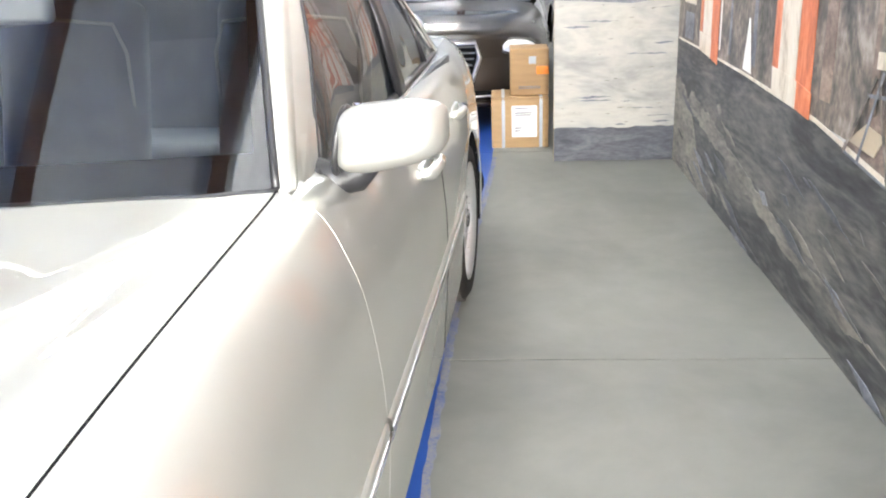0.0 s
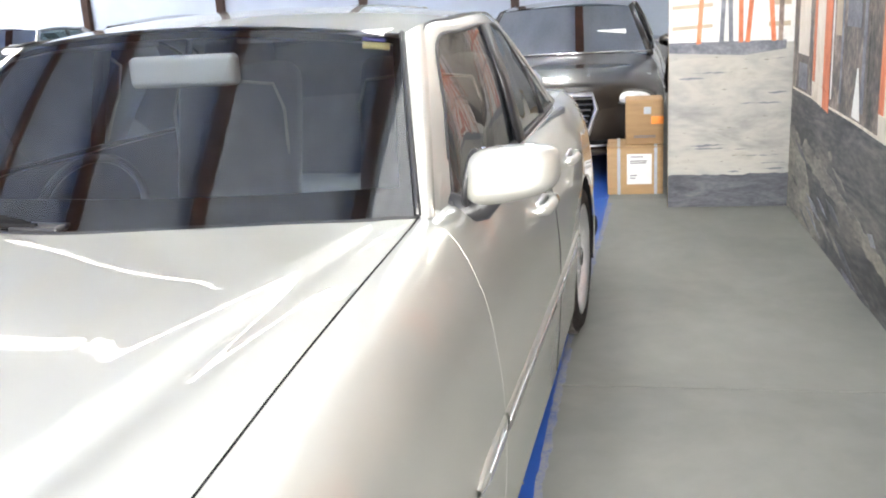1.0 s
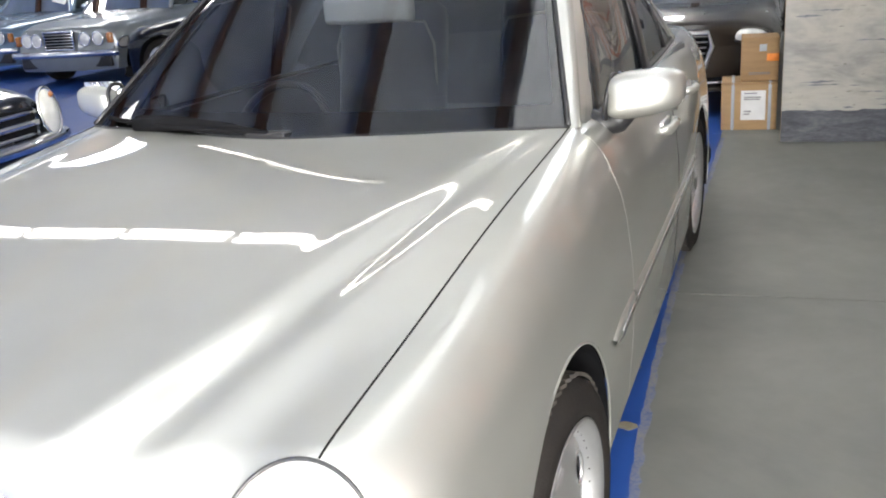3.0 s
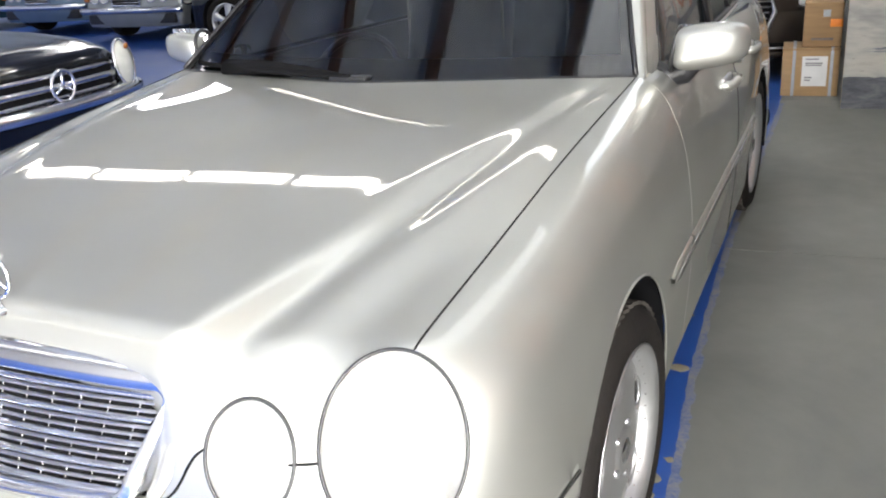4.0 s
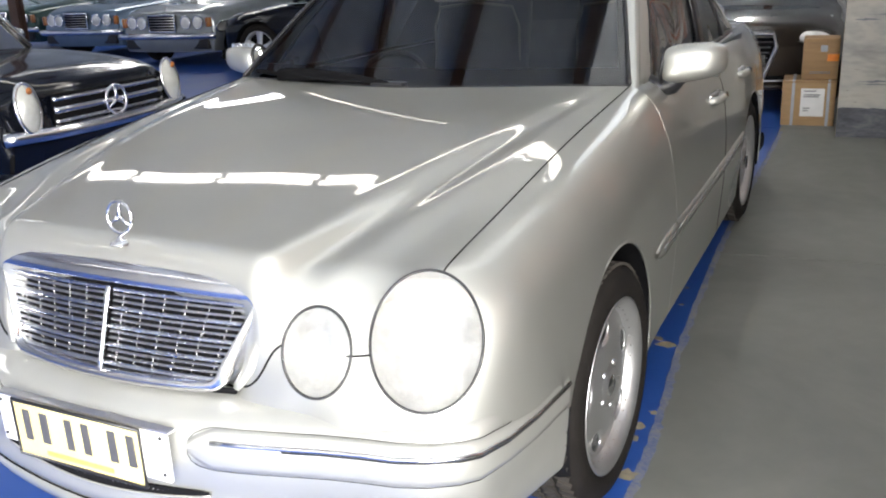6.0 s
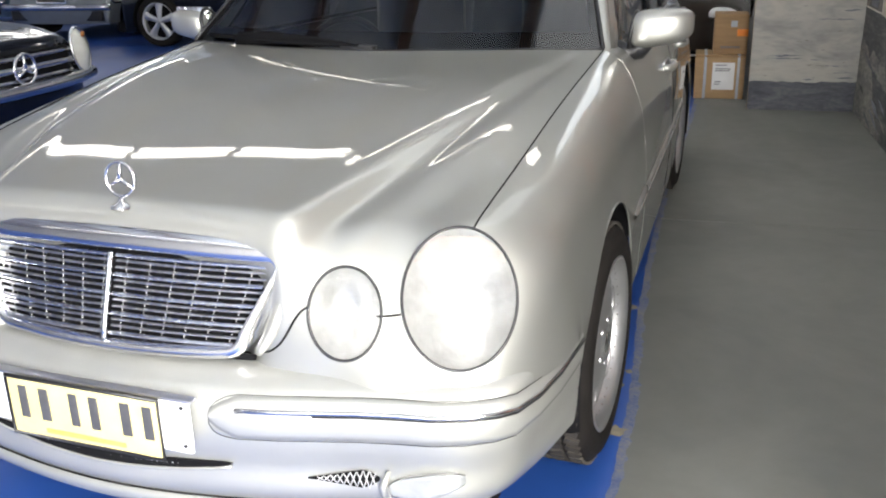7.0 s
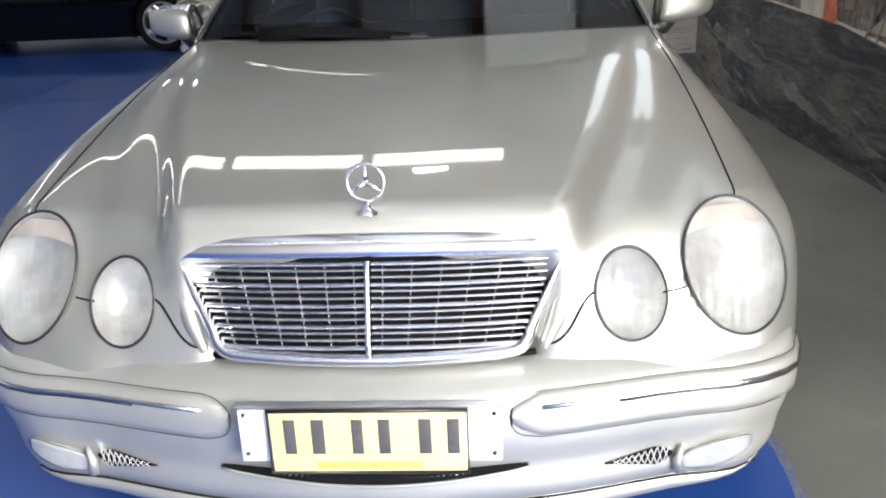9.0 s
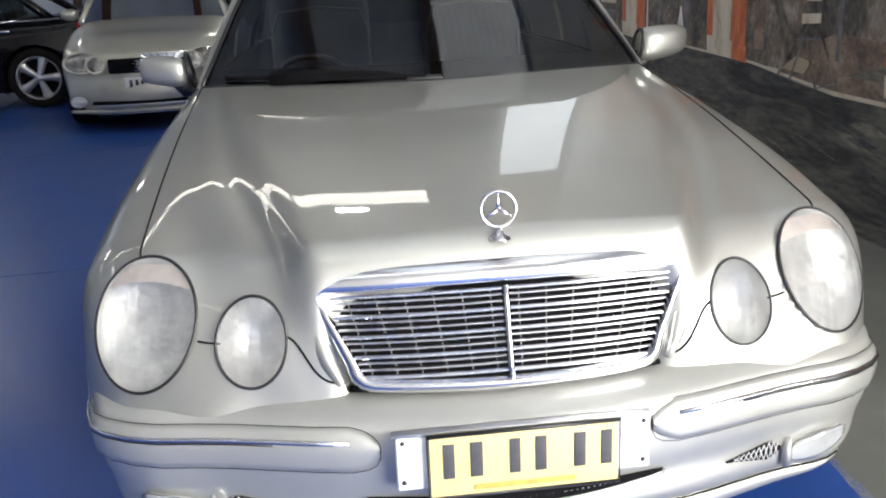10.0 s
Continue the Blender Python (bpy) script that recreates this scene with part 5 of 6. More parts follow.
def build_grille(car):
    """Chrome shell with a centre bar, broad and narrow slats and fine cross pins, in front of a dark core."""
    def gp(u, v, lift=0.0):
        """u from -1 to 1 across, v from 0 at the foot to 1 at the top; slightly peaked at the middle."""
        w = .310 + (.374 - .310) * v
        y = .112 + (.180 - .112) * v + .030 * u * u - lift
        return np.array((u * w, y, .575 + (.768 - .575) * v + .004 * (1 - abs(u)) - .25 * lift * 0))
    grille = part("grille", grid_geo(np.array([[gp(u, v, -.022) for u in np.linspace(-1, 1, 17)] for v in np.linspace(0, 1, 9)]), False), DARK, car, "chrome-framed radiator grille with horizontal slats")
    # frame: one rounded chrome band, broad along the top
    def outline(wb, zb, wt, zt, rb, rt, peak):
        out = []
        for cx, cz, r, a0 in ((wb - rb, zb + rb, rb, -90), (wt - rt, zt - rt, rt, 0), (-wt + rt, zt - rt, rt, 90), (-wb + rb, zb + rb, rb, 180)):
            out += [(cx + r * math.cos(radians(a0 + 15 * k)), cz + r * math.sin(radians(a0 + 15 * k))) for k in range(7)]
        full = []
        for k, (x, z) in enumerate(out):
            x2, z2 = out[(k + 1) % len(out)]
            n = (20 if k in (13, 27) else 8) if k % 7 == 6 else 1
            for t in range(n):
                px, pz = x + (x2 - x) * t / n, z + (z2 - z) * t / n
                bow = 1 - min(1.0, (px / wb) ** 2)
                full.append((px, pz + (peak * bow if k == 13 else (-.006 * bow if k == 27 else 0))))
        return full
    loops = [((.329, .556, .398, .790, .050, .034, .008), -.030), ((.328, .558, .397, .789, .050, .034, .008), .006), ((.324, .562, .393, .786, .046, .030, .008), .010), ((.309, .577, .376, .757, .036, .018, .007), .020), ((.304, .581, .372, .751, .030, .014, .006), .013), ((.302, .583, .370, .748, .028, .012, .006), -.016)]
    bands = []
    for args, lift in loops:
        row = []
        for x, z in outline(*args):
            v = (z - .575) / .193
            w = .310 + .064 * v
            row.append((x, .112 + .068 * v + .030 * min(1.15, (x / w) ** 2) - lift, z))
        bands.append(row + row[:1])
    part("grille_frame", grid_geo(np.array(bands), False), CHROME, grille, "broad chrome surround with rounded corners")
    part("grille_gap", tube([(x, .145 + .030 * (x / .33) ** 2 - .012, .551 - .004 * (1 - (x / .33) ** 2)) for x in np.linspace(-.325, .325, 25)], .0065, 6), DARK, grille, "dark gap under the grille")
    part("centre_bar", tube([gp(0, v, .012) for v in np.linspace(-.02, .885, 8)], .006, 8), CHROME, grille, "slim vertical bar")
    n = 13
    for k in range(n):
        v = .045 + .80 * k / (n - 1)
        broad = k % 3 == 0
        for s in (1, -1):
            line = np.array([[gp(s * u, v + dv, l) for dv, l in ((-.013 if broad else -.007, -.004), (-.009 if broad else -.005, .008 if broad else .002), (.009 if broad else .005, .008 if broad else .002), (.014 if broad else .008, -.004))] for u in np.linspace(.02, .985, 10)])
            part("slat", grid_geo(line, s > 0), CHROME if broad else DULL_CHROME, grille)
    pins = []
    for k in range(n - 1):
        v = .045 + .80 * (k + .5) / (n - 1)
        for u in (-.88, -.72, -.56, -.40, -.24, -.08, .08, .24, .40, .56, .72, .88):
            pins.append(tube([gp(u, v - .03, -.008), gp(u, v + .03, -.008)], .0008, 4))
    tagged(part("slat_pin", merged(*pins), HEADLINER, grille, "fine cross pins between the slats"), kind="stuff")
    orn = part("hood_ornament", lathe([(.0, .024), (.006, .022), (.010, .012), (.016, .007), (.022, .005), (.022, .0)], 24, "z"), CHROME, car, "upright chrome ring ornament with three arms")
    orn.matrix_world = pose(0, .214, .829, -6, 0, 0)
    ring = [(.036 * math.cos(t), 0, .062 + .036 * math.sin(t)) for t in np.linspace(0, 6.283, 48, endpoint=False)]
    part("ring", tube(ring, .0034, 8, True), CHROME, orn)
    for k in range(3):
        t = math.pi / 2 + k * 2 * math.pi / 3
        part("arm", tube([(0, 0, .062), (.017 * math.cos(t), 0, .062 + .017 * math.sin(t)), (.036 * math.cos(t), 0, .062 + .036 * math.sin(t))], [.0062, .0038, .0016], 6), CHROME, orn)


def build_plate(car):
    """Yellow plate with plain dark bars for its characters, on a white backing panel."""
    back = part("plate_backing", box((.005, .018, .452), (.502, .012, .112), .008), WHITE_PLASTIC, car, "white backing panel behind the number plate")
    part("plate_ledge", box((.005, .026, .5120), (.515, .022, .006), .002), DULL_CHROME, back, "thin ledge above the plate")
    for x in (-.232, .242):
        for z in (.415, .500):
            part("screw", moved(lathe([(0, .0045), (-.003, .004), (-.004, .001)], 10, "y"), Matrix.Translation((x, .012, z))), BLACK_TRIM, back)
    plate = part("number_plate", box((.003, .006, .445), (.372, .006, .134), .003), PLATE, car, "yellow number plate with dark frame, characters as bars")
    fr = [(-.186, .512), (.192, .512), (.192, .378), (-.186, .378)]
    part("plate_frame", tube([(x, .004, z) for x, z in fr], .0045, 6, True), BLACK_TRIM, plate, "thin black frame")
    bars = []
    x = -.168
    for w, gapw in ((.040, .012), (.044, .034), (.038, .012), (.040, .036), (.042, .012), (.040, 0)):
        bars.append((x + w / 2, w))
        x += w + gapw
    for cx, w in bars:
        part("plate_bar", box((cx + .003, .0025, .457), (w * .55, .003, .074), .001), PLATE_INK, plate)
    part("plate_bar", box((.003, .0025, .396), (.20, .003, .011), .001), mat_bar(), plate)


def mat_bar():
    return bpy.data.materials.get("plate_small_print") or mat("plate_small_print", (0.48, 0.40, 0.10), 0.5, 0, 0.1, 40)


def build_cabin(car):
    rail = [(.600, 2.105, 1.346), (.620, 2.40, 1.374), (.622, 2.75, 1.382), (.600, 3.08, 1.358), (.575, 3.22, 1.335)]
    # windscreen, its black border, roof, rear window
    S = np.array([[screen_point(u, v) for u in np.linspace(-1, 1, 25)] for v in np.linspace(0, 1, 11)])
    part("windscreen", grid_geo(S), SCREEN_GLASS, car, "curved clear windscreen")
    border = []
    for lo, hi in ((0.0, .16), (.955, 1.0)):
        border.append(grid_geo(np.array([[np.array(screen_point(u, v)) + np.array((0, .006, -.010)) for u in np.linspace(-1, 1, 25)] for v in np.linspace(lo, hi, 3)])))
    for s in (1, -1):
        border.append(grid_geo(np.array([[np.array(screen_point(s * u, v)) + np.array((0, .006, -.010)) for u in ((.955, .98, 1.0) if s > 0 else (1.0, .98, .955))] for v in np.linspace(0, 1, 12)])))
    part("windscreen_border", merged(*border), DARK, car, "black windscreen border")
    part("windscreen_trim", tube([np.array(screen_point(s, v)) + np.array((0, -.004, .004)) for s in (1,) for v in np.linspace(.0, 1, 12)], .007, 6), BLACK_TRIM, car)
    part("windscreen_trim", tube([np.array(screen_point(-1, v)) + np.array((0, -.004, .004)) for v in np.linspace(.0, 1, 12)], .007, 6), BLACK_TRIM, car)
    roofcols = []
    for u in np.linspace(-1, 1, 7):
        line = []
        for x, y, z in rail:
            w = 1 - u * u
            fy = (y - 2.105) / (3.22 - 2.105)
            line.append((x * u, y - .075 * w * (1 - fy) + .06 * w * fy, z + .046 * w))
        roofcols.append(line)
    roof = net(roofcols, [5] * 4, [4] * 6)
    part("roof", grid_geo(roof), SILVER, car)
    part("headliner", grid_geo(roof - np.array((0, 0, .03)), True), HEADLINER, car, "grey cloth headliner")
    rear = np.array([[np.array(roof[-1, c]) * (1 - v) + np.array((roof[-1, c][0] * 1.16, 3.80 + .05 * (1 - (roof[-1, c][0] / .6) ** 2), 1.01)) * v for c in range(roof.shape[1])] for v in np.linspace(0, 1, 7)])
    part("rear_window", grid_geo(rear), SIDE_GLASS, car, "tinted rear window")
    for s in (1, -1):
        f = np.array((s, 1, 1))
        # A pillar: between screen edge and door frame
        inner = [np.array(screen_point(1, v)) for v in np.linspace(-.02, 1.0, 7)]
        outer = [np.array((.775 - .155 * t - .012 * math.sin(math.pi * t) * -1, 1.70 + .53 * t - .03 * math.sin(math.pi * t), .985 + .382 * t)) for t in np.linspace(0, 1, 7)]
        midl = [(a * .5 + b * .5) + np.array((.012, -.012, .006)) for a, b in zip(inner, outer)]
        Pn = np.array([[a * f, m * f, b * f] for a, m, b in zip(inner, midl, outer)])
        Pn = np.array([hermite(row, [4, 4]) for row in Pn])
        part("pillar", grid_geo(Pn, s < 0), SILVER, car, "body-coloured front pillar")
        # door frame band along pillar and rail to the C pillar
        frame_line = [np.array(p) * f for p in ((.771, 1.70, .985), (.70, 1.95, 1.185), (.622, 2.225, 1.362), (.638, 2.42, 1.372), (.639, 2.75, 1.380), (.617, 3.06, 1.356), (.648, 3.38, 1.20), (.708, 3.66, 1.01))]
        band = hermite(frame_line, [6] * 7)
        inner_line = [np.array(p) * f for p in ((.775, 1.83, .987), (.716, 2.03, 1.165), (.648, 2.265, 1.330), (.662, 2.43, 1.338), (.662, 2.75, 1.346), (.639, 3.03, 1.324), (.667, 3.33, 1.17), (.715, 3.58, 1.005))]
        band2 = hermite(inner_line, [6] * 7)
        Bd = np.array([[a, (a + b) / 2 + np.array((.006 * s, 0, .003)), b] for a, b in zip(band, band2)])
        part("window_frame", grid_geo(Bd, s < 0), SILVER, car, "body-coloured door frame")
        part("window_seal", tube(band2, .006, 6), BLACK_TRIM, car, "black window seal")
        part("window_seal", tube(band, .004, 6), BLACK_TRIM, car)
        sill_line = hermite([np.array(p) * f for p in ((.778, 1.80, .985), (.770, 2.2, .988), (.762, 2.72, .988), (.733, 3.40, .988), (.722, 3.62, .990))], [5] * 4)
        part("window_seal", tube(sill_line, .010, 6), BLACK_TRIM, car, "black belt seal")
        part("belt_trim", tube([p + np.array((.010 * s, 0, -.010)) for p in sill_line], .0045, 6), DULL_CHROME, car, "thin bright belt trim")
        # glass panes between belt and inner line
        def glassy(y):
            """Upper edge of the glass at y."""
            i = int(np.argmin(np.abs(band2[:, 1] - y)))
            return band2[i]
        for y0, y1, nm in ((1.84, 2.66, "side_window"), (2.74, 3.32, "side_window"), (3.35, 3.57, "side_window")):
            ys = np.linspace(y0, y1, 14)
            pane_rows = []
            for y in ys:
                up = glassy(y)
                xl = np.interp(y, (1.8, 2.2, 2.72, 3.40, 3.62), (.776, .766, .758, .730, .718)) * s
                lo_ = np.array((xl, y, .985))
                hi_ = np.array((up[0], y, max(up[2], .987)))
                pane_rows.append([lo_ * (1 - t) + hi_ * t + np.array((s * .010 * math.sin(math.pi * t), 0, 0)) for t in np.linspace(0, 1, 6)])
            part(nm, grid_geo(np.array(pane_rows), s > 0), SIDE_GLASS, car, "tinted side window")
        part("pillar", thick(np.array([[np.array((s * .767, y, .985)), np.array((s * .724, y, 1.17)), np.array((s * .665, y, 1.345))] for y in (2.65, 2.75)]), .01 * s), BLACK_TRIM, car, "black centre pillar")
        part("window_seal", tube([(s * .736, 3.335, .985), (s * .702, 3.335, 1.09), (s * .672, 3.33, 1.17)], .010, 6), BLACK_TRIM, car)
        # C pillar
        cp = np.array([[np.array(a) * (1 - t) + np.array(b) * t + np.array((s * .02 * math.sin(math.pi * t), 0, 0)) for t in np.linspace(0, 1, 5)] for a, b in zip(
            [np.array(p) * f for p in ((.616, 3.05, 1.358), (.640, 3.30, 1.25), (.678, 3.52, 1.12), (.718, 3.70, .985))],
            [np.array(p) * f for p in ((.577, 3.20, 1.338), (.605, 3.42, 1.23), (.635, 3.64, 1.11), (.675, 3.86, .99))])])
        part("pillar", grid_geo(cp, s < 0), SILVER, car)
        # door mirror
        mir = thing("door_mirror", "", "")
        mir.parent = car
        V, F = [], []
        n, k = 28, 16
        for i in range(k + 1):
            a = -math.pi / 2 + math.pi * i / k
            for j in range(n):
                b = 2 * math.pi * j / n
                ex = 0.62
                def sg(v, e):
                    return math.copysign(abs(v) ** e, v)
                size = 1.0 if s > 0 else .86
                x = .101 * size * sg(math.sin(a), .70)
                rz = .061 * size * sg(math.cos(a), .5) * (1 - .10 * (x / .101))
                ry = .062 * size * sg(math.cos(a), .6)
                yy = ry * sg(math.cos(b), ex)
                V.append((s * (.914 + x), 1.85 + (yy * 1.15 if yy < 0 else yy * .35) + .02 * (x / .101), (1.050 if s > 0 else 1.040) + rz * sg(math.sin(b), ex) + .01 * x / .101))
        for i in range(k):
            for j in range(n):
                q = (i * n + j, i * n + (j + 1) % n, (i + 1) * n + (j + 1) % n, (i + 1) * n + j)
                F.append(q if s > 0 else tuple(reversed(q)))
        part("housing", (V, F), SILVER, mir, "rounded silver mirror housing")
        part("mirror_base", tube([(s * .765, 1.835, .975), (s * .80, 1.84, .965), (s * .835, 1.845, .97), (s * .85, 1.845, 1.01)], [.035, .032, .034, .05], 12), BLACK_TRIM, mir, "black mirror foot")
        part("mirror_collar", tube([(s * (.822 + .010 * math.sin(t)), 1.835 + .052 * math.cos(t), 1.040 + .060 * math.sin(t)) for t in np.linspace(0, 6.283, 24, endpoint=False)], .007, 6, True), BLACK_TRIM, mir)
        part("mirror_glass", thick(np.array([[np.array((s * (.912 + x), 1.874, 1.050 + z)) for z in (-.052, 0, .052)] for x in (-.075, 0, .08)]), .004 * s), MIRROR, mir)
        part("window_corner", ([(s * .779, 1.72, .985), (s * .779, 1.93, .985), (s * .745, 1.90, 1.09), (s * .732, 1.86, 1.10)], [(0, 1, 2, 3) if s > 0 else (3, 2, 1, 0)]), SILVER, mir, smooth=False)
    # wiper
    arm = part("wiper", tube([(-.52, 1.565, 1.014), (-.38, 1.543, 1.022), (-.18, 1.506, 1.021), (-.05, 1.484, 1.013)], [.032, .027, .017, .008], 8), DARK, car, "single black windscreen wiper")
    part("blade", tube([np.array(screen_point(u, .045 - .03 * (u + .8))) + np.array((0, -.010, .010)) for u in np.linspace(-.90, -.02, 12)], .008, 6), DARK, arm)
    part("washer_cowl", box((-.02, 1.478, 1.009), (.12, .05, .014), .006), BLACK_TRIM, car, "grey wiper cover")
    part("registration_label", thick(np.array([[np.array(screen_point(u, v)) + np.array((0, .006, -.006)) for v in (.90, .92, .945)] for u in (.84, .90, .945)]), .001), PLATE, car, "small yellow sticker with blue top")
    part("label_band", thick(np.array([[np.array(screen_point(u, v)) + np.array((0, .004, -.004)) for v in (.947, .955, .968)] for u in (.84, .89, .93)]), .001), mat("blue_violet_sticker", (.16, .14, .45), .5), car)
    # cabin fittings
    part("dashboard", grid_geo(np.array([[np.array((x, 1.505 + .165 * x * x + .525 * t, .975 - .02 * x * x - .05 * t ** 3 - (.26 if t > .99 else 0) + .03 * math.exp(-((x + .36) / .2) ** 2) * math.sin(math.pi * t))) for x in np.linspace(-.74, .74, 25)] for t in (0, .15, .3, .5, .7, .85, .95, 1.0)])), CABIN, car, "dark dashboard")
    wheel_c = Vector((-.41, 2.15, .865))
    tilt = Matrix.Rotation(radians(-28), 4, "X")
    sw = part("steering_wheel", [[tuple(wheel_c + tilt @ Vector(v)) for v in g] if i == 0 else g for i, g in enumerate(tube([(.185 * math.cos(t), 0, .185 * math.sin(t)) for t in np.linspace(0, 6.283, 48, endpoint=False)], .0145, 8, True))], WOOD_RIM, car, "dark leather steering wheel")
    part("steering_boss", moved(boxg((0, -.01, -.01), (.19, .05, .13), .03), Matrix.Translation(wheel_c) @ tilt), CABIN, sw)
    for a in (0.1, 3.04, -1.57):
        part("steering_spoke", moved(tube([(.07 * math.cos(a), 0, .07 * math.sin(a)), (.18 * math.cos(a), 0, .18 * math.sin(a))], .018, 6), Matrix.Translation(wheel_c) @ tilt), CABIN, sw)
    for x in (-.37, .37):
        seat = part("seat", box((x, 2.70, .62), (.50, .52, .20), .07, 3), LEATHER, car, "grey leather front seat")
        part("backrest", box((0, 0, 0), (.48, .15, .62), .07, 3, Matrix.Translation((x, 3.02, .94)) @ Matrix.Rotation(radians(-14), 4, "X")), LEATHER, seat)
        part("piping", tube([(x + .225 * u, 2.95 + .015 * abs(u), .70 + w) for u, w in ((-1, 0), (-1, .38), (-.85, .47), (0, .49), (.85, .47), (1, .38), (1, 0))], .006, 6), HEADLINER, seat, "pale seat piping")
        part("headrest", box((0, 0, 0), (.27, .10, .19), .045, 3, Matrix.Translation((x, 3.09, 1.235)) @ Matrix.Rotation(radians(-8), 4, "X")), LEATHER, seat)
    bench = part("rear_bench", box((0, 3.55, .60), (1.30, .50, .22), .07, 3), LEATHER, car, "grey leather rear bench")
    part("backrest", box((0, 0, 0), (1.30, .16, .56), .07, 3, Matrix.Translation((0, 3.80, .85)) @ Matrix.Rotation(radians(-20), 4, "X")), LEATHER, bench)
    for x in (-.36, .36):
        part("headrest", box((x, 3.86, 1.15), (.26, .09, .14), .04, 3), LEATHER, bench)
    part("rear_shelf", box((0, 3.95, .985), (1.3, .25, .03), .01), CABIN, car)
    part("cabin_floor", box((0, 2.75, .42), (1.60, 2.4, .04), .01), CABIN, car)
    for s in (1, -1):
        part("door_trim", thick(np.array([[np.array((s * .75, y, z)) for z in (.45, .70, .975)] for y in (1.70, 2.7, 3.7)]), .02 * s), CABIN, car)
    im = part("rear_view_mirror", box((.045, 2.01, 1.285), (.300, .045, .080), .0215, 5, None), WHITE_PLASTIC, car, "pale grey interior mirror")
    part("mirror_stalk", tube([(.045, 2.03, 1.30), (.04, 2.055, 1.34), (.04, 2.07, 1.37)], .009, 6), CABIN, im)
    for s in (1, -1):
        part("sun_visor", box((s * .36, 2.16, 1.352), (.40, .16, .018), .008), HEADLINER, car)


# ---- the other parked cars ----
def spoke_wheel(r, w, spokes, rim_r, paint, parent, m, label):
    """A tyre on a spoked or plain wheel, axis along x, outer face at +x."""
    ob = thing("wheel", label, "")
    ob.parent = parent
    ob.matrix_basis = m
    h = w / 2
    part("tyre", lathe([(-h * .8, rim_r), (-h, rim_r + (r - rim_r) * .5), (-h * .9, r - .012), (-h * .6, r), (h * .6, r), (h * .9, r - .012), (h, rim_r + (r - rim_r) * .5), (h * .8, rim_r)], 48, closed=True), RUBBER, ob, "black tyre")
    part("rim", lathe([(-h * .6, rim_r * .92), (h * .3, rim_r * .88), (h * .78, rim_r * .97), (h * .86, rim_r), (h * .8, rim_r * .95), (h * .5, rim_r * .90)], 48), paint, ob)
    part("wheel_back", lathe([(h * .02, .01), (h * .05, rim_r * .9)], 32), DARK, ob)
    if spokes:
        for k in range(spokes):
            t = 2 * math.pi * k / spokes
            rows = []
            for q, ww, x in ((.12, .030, .74), (.35, .036, .72), (.65, .044, .70), (.93, .062, .66)):
                rr = q * rim_r
                rows.append([(h * (x - .25), rr, -ww), (h * x, rr, -ww * .7), (h * (x + .04), rr, 0), (h * x, rr, ww * .7), (h * (x - .25), rr, ww)])
            g = moved(grid_geo(np.array(rows), True), Matrix.Rotation(t, 4, "X"))
            part("spoke", g, paint, ob)
        part("hub", lathe([(h * .85, .001), (h * .85, .03), (h * .7, .042), (h * .3, .05)], 24), paint, ob)
    else:
        if paint is NAVY_PAINT:
            part("trim_ring", lathe([(h * .80, rim_r * .80), (h * .92, rim_r * .88), (h * .94, rim_r * .96), (h * .84, rim_r * 1.02)], 48), CHROME, ob, "bright trim ring")
        part("hub_cap", lathe([(h * .75, .001), (h * .72, rim_r * .4), (h * .6, rim_r * .62), (h * .5, rim_r * .7), (h * .55, rim_r * .9)], 40), paint, ob)
    return ob


